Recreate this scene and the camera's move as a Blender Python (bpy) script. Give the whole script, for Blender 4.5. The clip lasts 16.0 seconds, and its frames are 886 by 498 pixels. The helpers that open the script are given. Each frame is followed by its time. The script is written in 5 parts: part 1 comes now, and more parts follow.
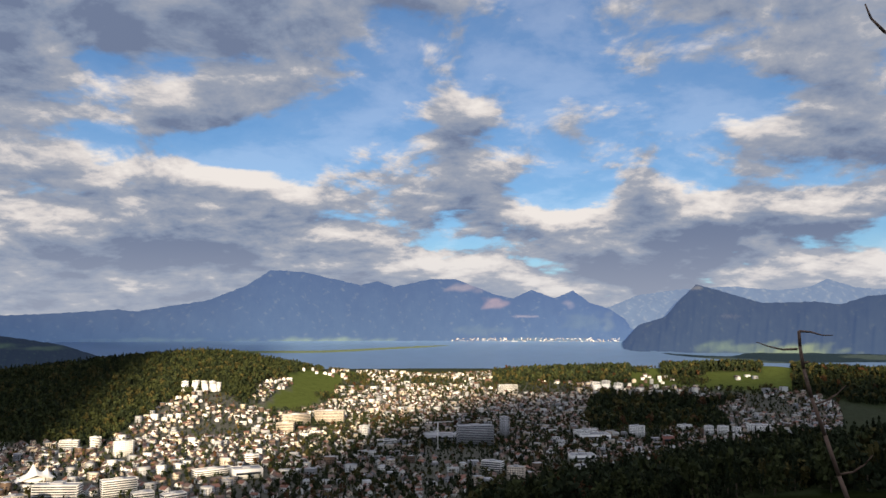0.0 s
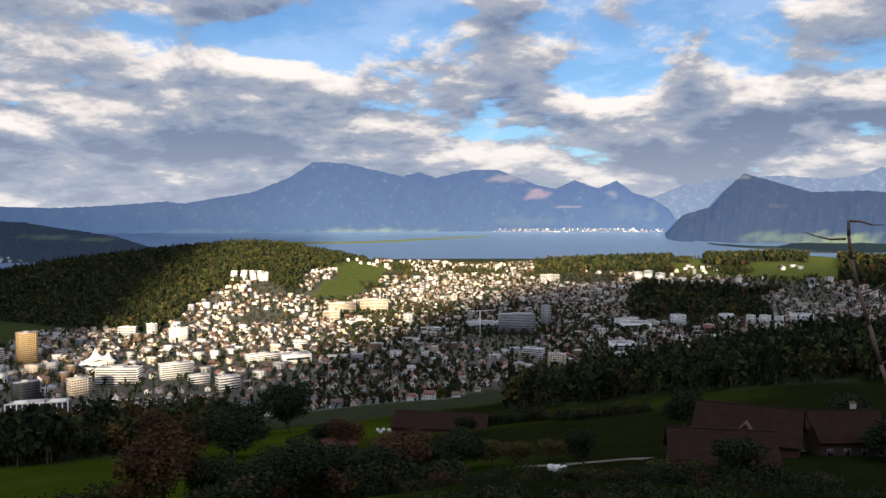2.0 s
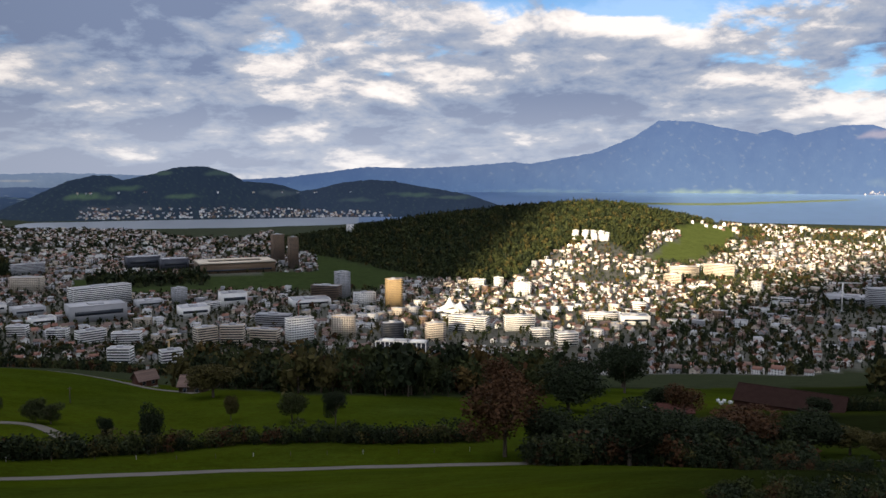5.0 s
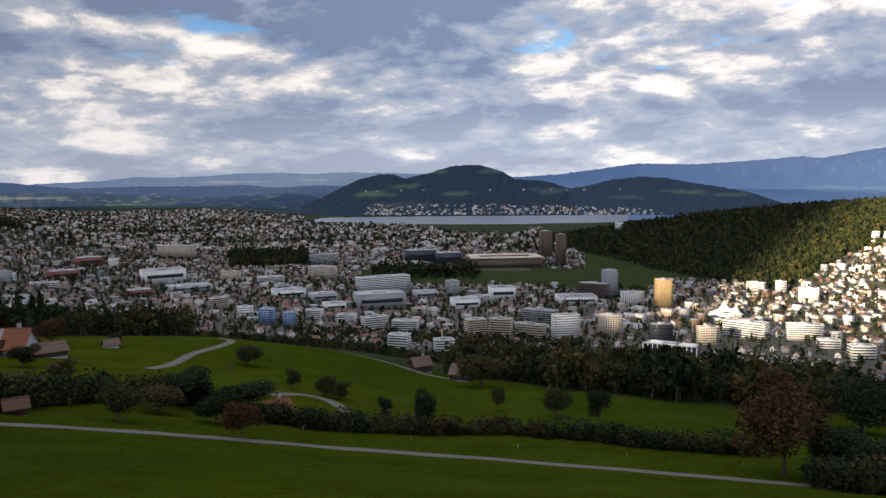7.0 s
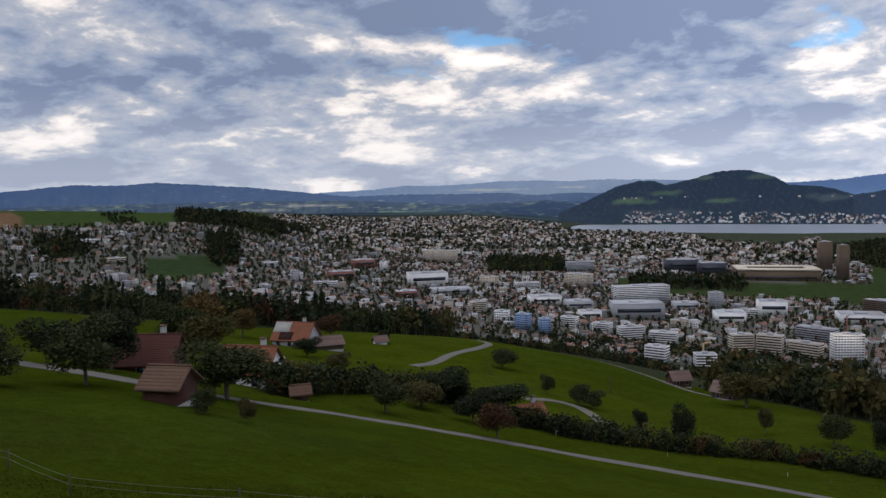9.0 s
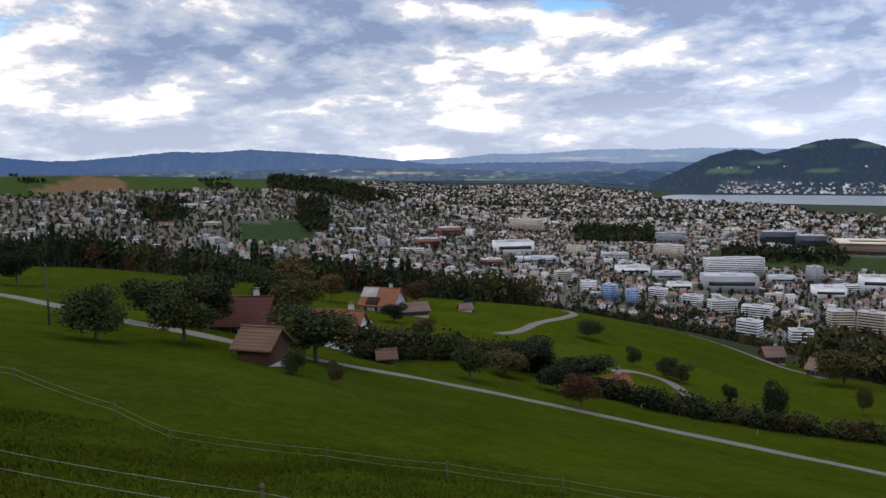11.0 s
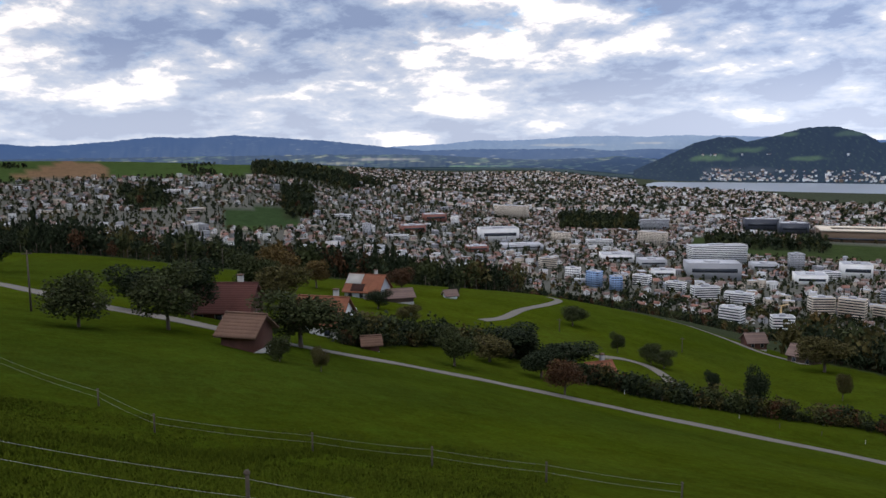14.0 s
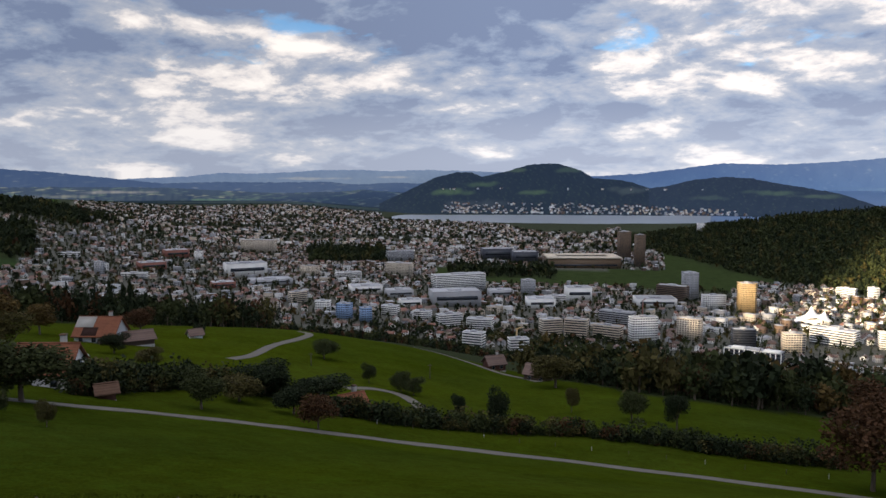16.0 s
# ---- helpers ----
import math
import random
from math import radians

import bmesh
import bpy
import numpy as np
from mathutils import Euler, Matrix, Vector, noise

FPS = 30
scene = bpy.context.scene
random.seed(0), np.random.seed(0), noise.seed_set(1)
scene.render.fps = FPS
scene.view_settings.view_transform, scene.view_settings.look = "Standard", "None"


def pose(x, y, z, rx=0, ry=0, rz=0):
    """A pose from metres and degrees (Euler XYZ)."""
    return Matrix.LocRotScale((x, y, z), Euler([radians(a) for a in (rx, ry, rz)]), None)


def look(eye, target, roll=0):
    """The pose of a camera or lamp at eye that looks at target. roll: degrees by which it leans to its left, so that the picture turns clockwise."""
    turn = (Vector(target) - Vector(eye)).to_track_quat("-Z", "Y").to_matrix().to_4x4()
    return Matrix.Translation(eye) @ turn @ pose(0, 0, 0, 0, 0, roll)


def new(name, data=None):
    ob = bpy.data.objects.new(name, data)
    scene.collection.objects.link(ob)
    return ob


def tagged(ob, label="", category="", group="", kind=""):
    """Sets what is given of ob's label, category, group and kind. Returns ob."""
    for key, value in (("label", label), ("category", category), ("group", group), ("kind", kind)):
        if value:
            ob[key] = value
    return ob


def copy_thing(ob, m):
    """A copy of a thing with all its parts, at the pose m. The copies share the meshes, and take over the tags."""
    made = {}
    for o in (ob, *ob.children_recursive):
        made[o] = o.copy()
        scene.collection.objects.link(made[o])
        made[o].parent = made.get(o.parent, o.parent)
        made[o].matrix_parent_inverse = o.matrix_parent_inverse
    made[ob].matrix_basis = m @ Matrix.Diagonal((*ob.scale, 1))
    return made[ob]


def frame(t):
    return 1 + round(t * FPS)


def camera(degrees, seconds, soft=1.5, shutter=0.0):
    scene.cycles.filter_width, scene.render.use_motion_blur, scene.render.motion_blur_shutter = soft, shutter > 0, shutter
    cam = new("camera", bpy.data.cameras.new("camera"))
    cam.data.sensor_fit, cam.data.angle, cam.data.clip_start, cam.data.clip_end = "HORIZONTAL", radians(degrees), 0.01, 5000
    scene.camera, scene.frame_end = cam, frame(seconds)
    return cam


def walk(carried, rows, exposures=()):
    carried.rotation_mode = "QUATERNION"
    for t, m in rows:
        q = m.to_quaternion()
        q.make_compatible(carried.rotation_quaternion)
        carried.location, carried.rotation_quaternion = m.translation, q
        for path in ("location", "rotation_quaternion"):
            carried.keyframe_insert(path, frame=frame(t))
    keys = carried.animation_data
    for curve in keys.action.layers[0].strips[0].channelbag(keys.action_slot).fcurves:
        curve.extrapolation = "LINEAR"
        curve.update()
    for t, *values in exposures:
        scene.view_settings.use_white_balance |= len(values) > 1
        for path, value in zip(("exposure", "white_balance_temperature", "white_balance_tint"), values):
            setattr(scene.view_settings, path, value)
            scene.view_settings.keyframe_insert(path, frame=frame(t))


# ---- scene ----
# A hillside view over a valley town, a lake and mountains. z = 0 is the valley floor.
CZ = 235.0
cam = camera(57.75, 16.0)
ROWS = [
    (0.0, 0.00, 5.40, 0.06),
    (0.5, -0.18, 2.90, 0.05),
    (1.0, -0.28, 0.49, 0.00),
    (1.5, 0.10, -1.05, -0.01),
    (2.0, 2.99, -2.37, -0.13),
    (2.5, 5.64, -3.03, -0.12),
    (3.0, 8.22, -3.72, 0.10),
    (3.5, 12.92, -4.30, 0.15),
    (4.0, 18.39, -4.63, -0.01),
    (4.2, 20.18, -4.75, 0.06),
    (6.3, 38.87, -5.44, -0.32),
    (6.5, 40.90, -5.42, -0.35),
    (7.0, 45.99, -5.33, -0.39),
    (7.5, 50.32, -5.26, -0.48),
    (8.0, 54.26, -5.14, -0.81),
    (8.5, 59.24, -4.93, -0.94),
    (9.0, 64.18, -4.61, -0.92),
    (9.5, 66.81, -4.29, -1.01),
    (9.7, 67.43, -4.16, -0.99),
    (11.8, 71.55, -8.20, -0.70),
    (12.0, 71.52, -8.41, -0.63),
    (12.5, 71.37, -8.81, -0.54),
    (13.0, 71.19, -8.72, -0.53),
    (13.5, 70.86, -8.30, -0.55),
    (14.0, 69.30, -7.76, -0.46),
    (14.5, 65.08, -7.15, -0.23),
    (15.0, 60.88, -6.51, -0.05),
    (15.5, 55.79, -5.98, 0.02),
    (16.0, 51.43, -5.45, 0.11),
]
EXPOSURES = [(0.0, 1.1), (1.5, 1.3), (4.0, 1.42), (7.0, 1.6), (9.0, 1.72), (12.0, 2.25), (13.5, 2.22), (15.0, 1.85), (16.0, 1.65)]
walk(cam, [(t, pose(0.03, 0.03, CZ, 90 + pitch, 0, yaw) @ pose(0, 0, 0, 0, 0, roll)) for t, yaw, pitch, roll in ROWS], EXPOSURES)

# ---- light ----
LIGHT_AZ, LIGHT_EL = 0.0, 11.0
lx, ly = -math.sin(radians(LIGHT_AZ)), math.cos(radians(LIGHT_AZ))
sun = new("sun", bpy.data.lights.new("sun", "SUN"))
sun.data.energy, sun.data.angle, sun.data.color = 5.0, radians(2.0), (1.0, 0.81, 0.56)
sun.matrix_world = look((0, 0, 3000), (lx * 100, ly * 100, 3000 - 100 * math.tan(radians(LIGHT_EL))))


class Graph:
    """Small helper to write node graphs."""

    def __init__(self, tree):
        self.t = tree
        tree.nodes.clear()

    def n(self, kind, **props):
        node = self.t.nodes.new(kind)
        ins = props.pop("ins", {})
        for key, value in props.items():
            setattr(node, key, value)
        for key, value in ins.items():
            sock = node.inputs[key]
            if isinstance(value, bpy.types.NodeSocket):
                self.t.links.new(value, sock)
            else:
                sock.default_value = value
        return node

    def math(self, op, a, b=0.0, clamp=False):
        return self.n("ShaderNodeMath", operation=op, use_clamp=clamp, ins={0: a, 1: b}).outputs[0]

    def noise(self, vec, scale, detail=4.0, rough=0.55, dist=0.0):
        return self.n("ShaderNodeTexNoise", ins={"Vector": vec, "Scale": scale, "Detail": detail, "Roughness": rough, "Distortion": dist}).outputs["Fac"]

    def ramp(self, fac, stops):
        node = self.n("ShaderNodeValToRGB", ins={"Fac": fac})
        el = node.color_ramp.elements
        while len(el) < len(stops):
            el.new(0.5)
        for e, (p, c) in zip(el, stops):
            e.position, e.color = p, c if len(c) == 4 else (*c, 1)
        return node.outputs["Color"]

    def span(self, v, a, b, lo=0.0, hi=1.0):
        return self.n("ShaderNodeMapRange", interpolation_type="SMOOTHSTEP", ins={"Value": v, "From Min": a, "From Max": b, "To Min": lo, "To Max": hi}).outputs[0]

    def mix(self, fac, a, b, blend="MIX"):
        node = self.n("ShaderNodeMix", data_type="RGBA", blend_type=blend)
        for key, value in ((0, fac), (6, a), (7, b)):
            if isinstance(value, bpy.types.NodeSocket):
                self.t.links.new(value, node.inputs[key])
            else:
                node.inputs[key].default_value = value if key == 0 or len(value) == 4 else (*value, 1)
        return node.outputs[2]


def make_world():
    world = bpy.data.worlds.new("sky")
    scene.world = world
    world.use_nodes = True
    g = Graph(world.node_tree)
    co = g.n("ShaderNodeTexCoord").outputs["Generated"]
    sky = g.n("ShaderNodeTexSky", sky_type="NISHITA", sun_disc=False, sun_elevation=radians(LIGHT_EL), sun_rotation=radians(LIGHT_AZ + 180), altitude=600, air_density=1.0, dust_density=0.1, ozone_density=4.5)
    sep = g.n("ShaderNodeSeparateXYZ", ins={0: co})
    x, y, up = sep.outputs[0], sep.outputs[1], g.math("MAXIMUM", sep.outputs[2], 0.0)

    def deck(lift):
        """Place on a high cloud deck, drawn together towards the horizon."""
        inv = g.math("DIVIDE", 1.0, g.math("ADD", up, 0.26 + lift))
        return g.n("ShaderNodeCombineXYZ", ins={0: g.math("MULTIPLY", x, inv), 1: g.math("MULTIPLY", y, inv), 2: 3.7}).outputs[0]

    def density(q):
        big = g.noise(q, 1.35, 2.0, 0.5, 0.5)
        mid = g.noise(q, 3.9, 9.0, 0.58, 0.25)
        return g.math("ADD", g.math("MULTIPLY", big, 0.62), g.math("MULTIPLY", mid, 0.52))

    low, high = deck(0.0), deck(0.024)
    d0, d1 = density(low), density(high)
    # open blue to the right and high up, closed cover to the left
    side = g.math("ADD", x, g.math("MULTIPLY", up, 0.9))
    open_ = g.math("ADD", g.span(side, -0.62, 0.25, 0.13, 0.012), g.span(up, 0.03, 0.17, 0.085, 0.0))
    right = g.n("ShaderNodeVectorMath", operation="DOT_PRODUCT", ins={0: co, 1: (math.sin(radians(21)), math.cos(radians(21)), 0.09)}).outputs["Value"]
    right = g.span(right, 0.972, 1.0)
    dens = g.math("ADD", g.math("ADD", d0, open_), g.math("MULTIPLY", right, 0.03))
    cover = g.span(dens, 0.535, 0.60, 0.20, 1.0)
    edge = g.math("SUBTRACT", d0, d1)
    fine = g.noise(low, 11.0, 6.0, 0.62, 0.3)
    shade = g.math("ADD", g.math("MULTIPLY", g.math("SUBTRACT", d0, 0.50), 3.4), g.math("MULTIPLY", g.math("SUBTRACT", fine, 0.5), 0.9))
    bank = g.n("ShaderNodeVectorMath", operation="DOT_PRODUCT", ins={0: co, 1: (-math.sin(radians(49)), math.cos(radians(49)), 0.07)}).outputs["Value"]
    shade = g.math("ADD", g.math("ADD", shade, g.span(bank, 0.972, 1.0, 0.0, 0.13)), g.math("MULTIPLY", right, 0.10))
    shade = g.math("SUBTRACT", g.math("ADD", shade, g.span(x, -0.75, 0.1, 0.46, 0.28)), g.math("MULTIPLY", edge, 5.0))
    cloud = g.ramp(shade, [(0.02, (1.02, 0.95, 0.90)), (0.26, (0.80, 0.75, 0.74)), (0.48, (0.42, 0.45, 0.53)), (0.80, (0.27, 0.33, 0.46)), (1.0, (0.19, 0.24, 0.37))])
    # thin bright cloud low over the horizon
    cloud = g.mix(g.span(up, 0.01, 0.13, 0.35, 0.0), cloud, (0.66, 0.69, 0.77))
    # cloud overhead is warmed to tint the light on the land
    cloud = g.mix(g.span(up, 0.4, 0.8), cloud, g.mix(1.0, cloud, (1.12, 1.0, 0.84), "MULTIPLY"))
    # cloud overhead, out of view, is brightened to light the land; towards the far left it is duller
    zenith = g.n("ShaderNodeVectorMath", operation="DOT_PRODUCT", ins={0: co, 1: (-0.30 * lx, -0.30 * ly, 0.95)}).outputs["Value"]
    glow = g.math("MULTIPLY", g.span(zenith, 0.35, 0.95, 0.395, 1.35), g.span(x, -0.95, -0.68, 0.82, 1.0))
    s1 = g.n("ShaderNodeBackground", ins={"Color": sky.outputs[0], "Strength": 0.062})
    s2 = g.n("ShaderNodeBackground", ins={"Color": cloud, "Strength": glow})
    m = g.n("ShaderNodeMixShader", ins={0: cover, 1: s1.outputs[0], 2: s2.outputs[0]})
    g.n("ShaderNodeOutputWorld", ins={0: m.outputs[0]})


make_world()


# ---- materials ----
def material(name, base, rough=0.8, vary=0.25, scale=1.0, fine=12.0, bump=0.2, metal=0.0, each=0.0, island=0.0, attr="", glow=None, spec=0.3):
    """A surface with variation at two scales. each: change from object to object; island: from piece to piece."""
    mat = bpy.data.materials.new(name)
    mat.use_nodes = True
    g = Graph(mat.node_tree)
    pos = g.n("ShaderNodeNewGeometry").outputs["Position"]
    a, b = g.noise(pos, scale, 4.0), g.noise(pos, scale * fine, 3.0)
    col = g.n("ShaderNodeVertexColor", layer_name=attr).outputs["Color"] if attr else (*base, 1)
    v = g.math("ADD", g.math("MULTIPLY", g.math("SUBTRACT", a, 0.5), 2.2 * vary), g.math("MULTIPLY", g.math("SUBTRACT", b, 0.5), 1.6 * vary))
    if each:
        v = g.math("ADD", v, g.math("MULTIPLY", g.math("SUBTRACT", g.n("ShaderNodeObjectInfo").outputs["Random"], 0.5), each))
    if island:
        v = g.math("ADD", v, g.math("MULTIPLY", g.math("SUBTRACT", g.n("ShaderNodeNewGeometry").outputs["Random Per Island"], 0.5), island))
    hsv = g.n("ShaderNodeHueSaturation", ins={"Value": g.math("ADD", v, 1.0), "Color": col, "Hue": g.math("ADD", g.math("MULTIPLY", g.math("SUBTRACT", b, 0.5), 0.05), 0.5)})
    bs = g.n("ShaderNodeBsdfPrincipled", ins={"Base Color": hsv.outputs[0], "Roughness": rough, "Metallic": metal, "Specular IOR Level": spec})
    if bump:
        bn = g.n("ShaderNodeBump", ins={"Strength": bump, "Distance": 0.3 / scale / fine, "Height": b})
        g.t.links.new(bn.outputs[0], bs.inputs["Normal"])
    if glow:
        bs.inputs["Emission Color"].default_value, bs.inputs["Emission Strength"].default_value = (*glow, 1), 1.0
    g.n("ShaderNodeOutputMaterial", ins={0: bs.outputs[0]})
    return mat


def ground_material():
    """Land cover from the mesh, broken up by patches, sward and tufts."""
    mat = bpy.data.materials.new("ground_cover")
    mat.use_nodes = True
    g = Graph(mat.node_tree)
    pos = g.n("ShaderNodeNewGeometry").outputs["Position"]
    big, mid, small = g.noise(pos, 0.06, 4.0, 0.6, 0.4), g.noise(pos, 0.55, 5.0, 0.65, 0.6), g.noise(pos, 3.2, 6.0, 0.7, 0.3)
    v = g.math("ADD", g.math("MULTIPLY", g.math("SUBTRACT", big, 0.5), 0.9), g.math("MULTIPLY", g.math("SUBTRACT", mid, 0.5), 1.1))
    v = g.math("ADD", v, g.math("MULTIPLY", g.math("SUBTRACT", small, 0.5), 1.3))
    hsv = g.n("ShaderNodeHueSaturation", ins={"Color": g.n("ShaderNodeVertexColor", layer_name="cover").outputs["Color"], "Value": g.math("MAXIMUM", g.math("ADD", v, 1.0), 0.25), "Hue": g.math("ADD", g.math("MULTIPLY", g.math("SUBTRACT", mid, 0.5), 0.07), 0.5)})
    bn = g.n("ShaderNodeBump", ins={"Strength": 1.0, "Distance": 0.25, "Height": g.math("ADD", small, g.math("MULTIPLY", mid, 1.5))})
    bs = g.n("ShaderNodeBsdfPrincipled", ins={"Base Color": hsv.outputs[0], "Roughness": 0.95, "Specular IOR Level": 0.0, "Normal": bn.outputs[0]})
    g.n("ShaderNodeOutputMaterial", ins={0: bs.outputs[0]})
    return mat


M_GROUND = ground_material()
M_WATER = material("lake_water", (0.10, 0.17, 0.30), 0.4, 0.15, 0.01, 8.0, 0.0, spec=0.5)
# the bay's pale sky reflection is put into its base colour
M_BAY = material("sky_painted_water", (0.26, 0.29, 0.33), 0.3, 0.1, 0.01, 8.0, 0.0, spec=0.5)
M_WALLS = [material("white_render", (0.80, 0.78, 0.745), 0.8, 0.12, 0.1, 20, 0.05, island=0.15, each=0.15), material("cream_render", (0.64, 0.545, 0.43), 0.8, 0.12, 0.1, 20, 0.05, island=0.2, each=0.2),
           material("grey_render", (0.37, 0.37, 0.38), 0.8, 0.1, 0.1, 20, 0.05, island=0.3, each=0.3), material("brown_render", (0.17, 0.115, 0.08), 0.8, 0.1, 0.1, 20, 0.05, island=0.3, each=0.3)]
M_ROOFS = [material("brown_tile_roof", (0.155, 0.105, 0.088), 0.85, 0.2, 0.2, 10, 0.3, island=0.4, each=0.3), material("red_tile_roof", (0.21, 0.105, 0.078), 0.85, 0.2, 0.2, 10, 0.3, island=0.4, each=0.3),
           material("grey_flat_roof", (0.40, 0.40, 0.42), 0.85, 0.2, 0.2, 10, 0.2, island=0.4, each=0.3)]
M_PANE = material("dark_window_glass", (0.025, 0.03, 0.04), 0.25, 0.1, 0.2, 4, 0, spec=0.5)
M_ROAD = material("worn_asphalt", (0.125, 0.113, 0.095), 0.9, 0.2, 0.3, 20, 0.3)
M_LEAF = [material("green_leaves", (0.034, 0.041, 0.014), 0.8, 0.2, 0.08, 9, 0, island=0.5, spec=0.1), material("dark_leaves", (0.018, 0.025, 0.011), 0.8, 0.2, 0.08, 9, 0, island=0.5, spec=0.1),
          material("olive_leaves", (0.060, 0.052, 0.017), 0.8, 0.2, 0.08, 9, 0, island=0.5, spec=0.1), material("autumn_leaves", (0.060, 0.030, 0.014), 0.8, 0.2, 0.2, 9, 0, island=0.5, spec=0.1), material("yellowing_leaves", (0.085, 0.056, 0.018), 0.8, 0.2, 0.2, 9, 0, island=0.5, spec=0.1)]
M_BARK = material("grey_brown_bark", (0.10, 0.075, 0.055), 0.9, 0.3, 2.0, 10, 0.5)


# ---- the lie of the land ----
def warp(r):
    """The distance at which far land is built: true up to 2.2 km, then drawn in, with all angles kept."""
    r = np.asarray(r, float)
    return np.where(r < 2200, r, 2200 + 2500 * (1 - np.exp(-(np.maximum(r, 2200) - 2200) / 2500)))


def place(az, r, z):
    """World coordinates of land at azimuth az (degrees, to the left of +y), distance r and height z."""
    w = warp(r)
    a = np.radians(az)
    return np.stack([-np.sin(a) * w, np.cos(a) * w, CZ + (z - CZ) * w / np.asarray(r, float)], -1)


KNOTS = [-60, -29, -22, -15, -8, 0, 8, 15, 22, 30, 38, 46, 54, 62, 70, 78, 86, 94, 102, 140]
LAYERS = []


def layer(r, el=None, z=None):
    r = np.array(r if hasattr(r, "__len__") else [r] * len(KNOTS), float)
    z = CZ + r * np.tan(np.radians(np.array(el, float))) if el is not None else np.array(z if hasattr(z, "__len__") else [z] * len(KNOTS), float)
    LAYERS.append((r, z))


layer(0.6, z=233.4)
layer(17, z=[228, 228, 228, 228, 227.5, 227, 226.5, 226, 225.5, 225, 225, 225, 225, 225.5, 226.2, 226.8, 227, 227.8, 228.6, 233])
layer(42, z=[222, 221, 221, 221, 221, 221, 220, 219, 218, 217, 216.5, 216.5, 216.5, 217, 217.6, 218.5, 219, 221, 223, 234])
layer([130, 125, 120, 118, 122, 128, 130, 130, 130, 130, 130, 129, 127, 123, 117, 110, 106, 135, 200, 260],
      el=[-14, -17.3, -17.3, -17.5, -18, -18.8, -19.4, -19.7, -20.2, -20.45, -20.35, -19.95, -19.15, -17.9, -16.4, -14.8, -12.75, -10.5, -7.9, 2])
layer([200, 200, 200, 200, 200, 190, 175, 160, 152, 150, 150, 150, 150, 150, 150, 150, 155, 190, 250, 340],
      el=[-12, -13.5, -14, -15, -16.2, -17.2, -17.8, -18.6, -18.9, -19.1, -19.0, -18.6, -17.7, -16.5, -14.9, -13.2, -11.2, -9.3, -7.2, 3])
layer([600, 520, 500, 470, 450, 420, 400, 360, 260, 235, 240, 290, 305, 300, 285, 265, 260, 265, 300, 420],
      el=[-6, -7.6, -8.6, -10.2, -11.8, -13.6, -14.6, -15.0, -15.5, -15.4, -15.1, -14.3, -12.4, -10.95, -10.4, -9.7, -8.6, -7.2, -6.5, 4])
layer([1300, 1250, 1250, 1200, 1100, 1000, 950, 900, 880, 880, 900, 900, 960, 1000, 1050, 1100, 1150, 1200, 1250, 1500],
      z=[60, 25, 15, 10, 10, 12, 14, 15, 14, 12, 14, 20, 28, 35, 42, 66, 82, 90, 95, 300])
layer([1900, 2550, 2100, 1950, 1950, 1950, 1850, 1700, 1650, 1950, 2300, 2300, 2200, 2200, 2100, 1650, 1650, 1650, 1650, 2000],
      z=[60, -13, 0, 6, 8, 10, 14, 22, 16, 5, 2, 2, 6, 12, 35, 95, 112, 118, 120, 350])
layer([3000, 3200, 3000, 3000, 3000, 3100, 2900, 2600, 2500, 2500, 3000, 3300, 3300, 3200, 2900, 2400, 2400, 2400, 2400, 2600],
      el=[-2.5, -3.0, -2.6, -2.9, -3.2, -3.6, -3.3, -1.8, -2.3, -3.2, -4.6, -4.2, -4.0, -3.9, -3.9, -2.0, -1.4, -1.1, -1.0, 3])
layer([4600, 4600, 4600, 4600, 4600, 4650, 4550, 4600, 4600, 4300, 3980, 3980, 3990, 4000, 4000, 3500, 3500, 3500, 3500, 3500],
      z=[20, -9, -9, -9, -9, -9, -9, -9, -9, -9, -9, -9, -5, 15, 25, 90, 110, 120, 120, 400])
layer([4750, 4750, 4750, 4750, 4750, 4750, 4750, 4750, 4750, 4400, 4080, 4080, 4080, 4800, 5000, 5000, 5000, 5000, 5000, 5000],
      z=[10, -25, -25, -25, -25, -25, -25, -25, -25, -25, -25, -25, -25, 50, 45, 90, 100, 100, 100, 400])
layer([6000, 6500, 5640, 7300, 12200, 9800, 7500, 7700, 9400, 9000, 4760, 4760, 4700, 6500, 7000, 7000, 7000, 7000, 7000, 7000],
      z=[-9, -9, -9, -9, -20, -9, -9, -9, -20, -20, -9, -9, -9, 0, 0, 0, 0, 0, 0, 400])
layer(16000, el=[-0.8, -0.8, -0.8, -1.3, -1.4, -1.15, -1.1, -1.2, -1.4, -1.4, -1.9, -1.9, -1.9, -1.9, -1.9, -1.9, -1.9, -1.9, -1.9, 2])
layer(20000, el=[-1.4] * 10 + [-1.9] * 9 + [2])

T_AZ = np.arange(-180, 180.01, 0.5)
T_R = np.geomspace(0.6, 20000, 260)


def smooth(a, axis, width):
    k = np.exp(-0.5 * (np.arange(-3 * width, 3 * width + 1) / width) ** 2)
    k /= k.sum()
    pad = [(0, 0), (0, 0)]
    pad[axis] = (3 * width, 3 * width)
    b = np.pad(a, pad, mode="edge")
    return np.apply_along_axis(lambda v: np.convolve(v, k, "valid"), axis, b)


def closed(v):
    """Values round the full circle, meeting behind the view point."""
    back = 0.5 * (v[0] + v[-1])
    return np.interp(T_AZ, [-180] + KNOTS + [180], np.concatenate([[back], v, [back]]))


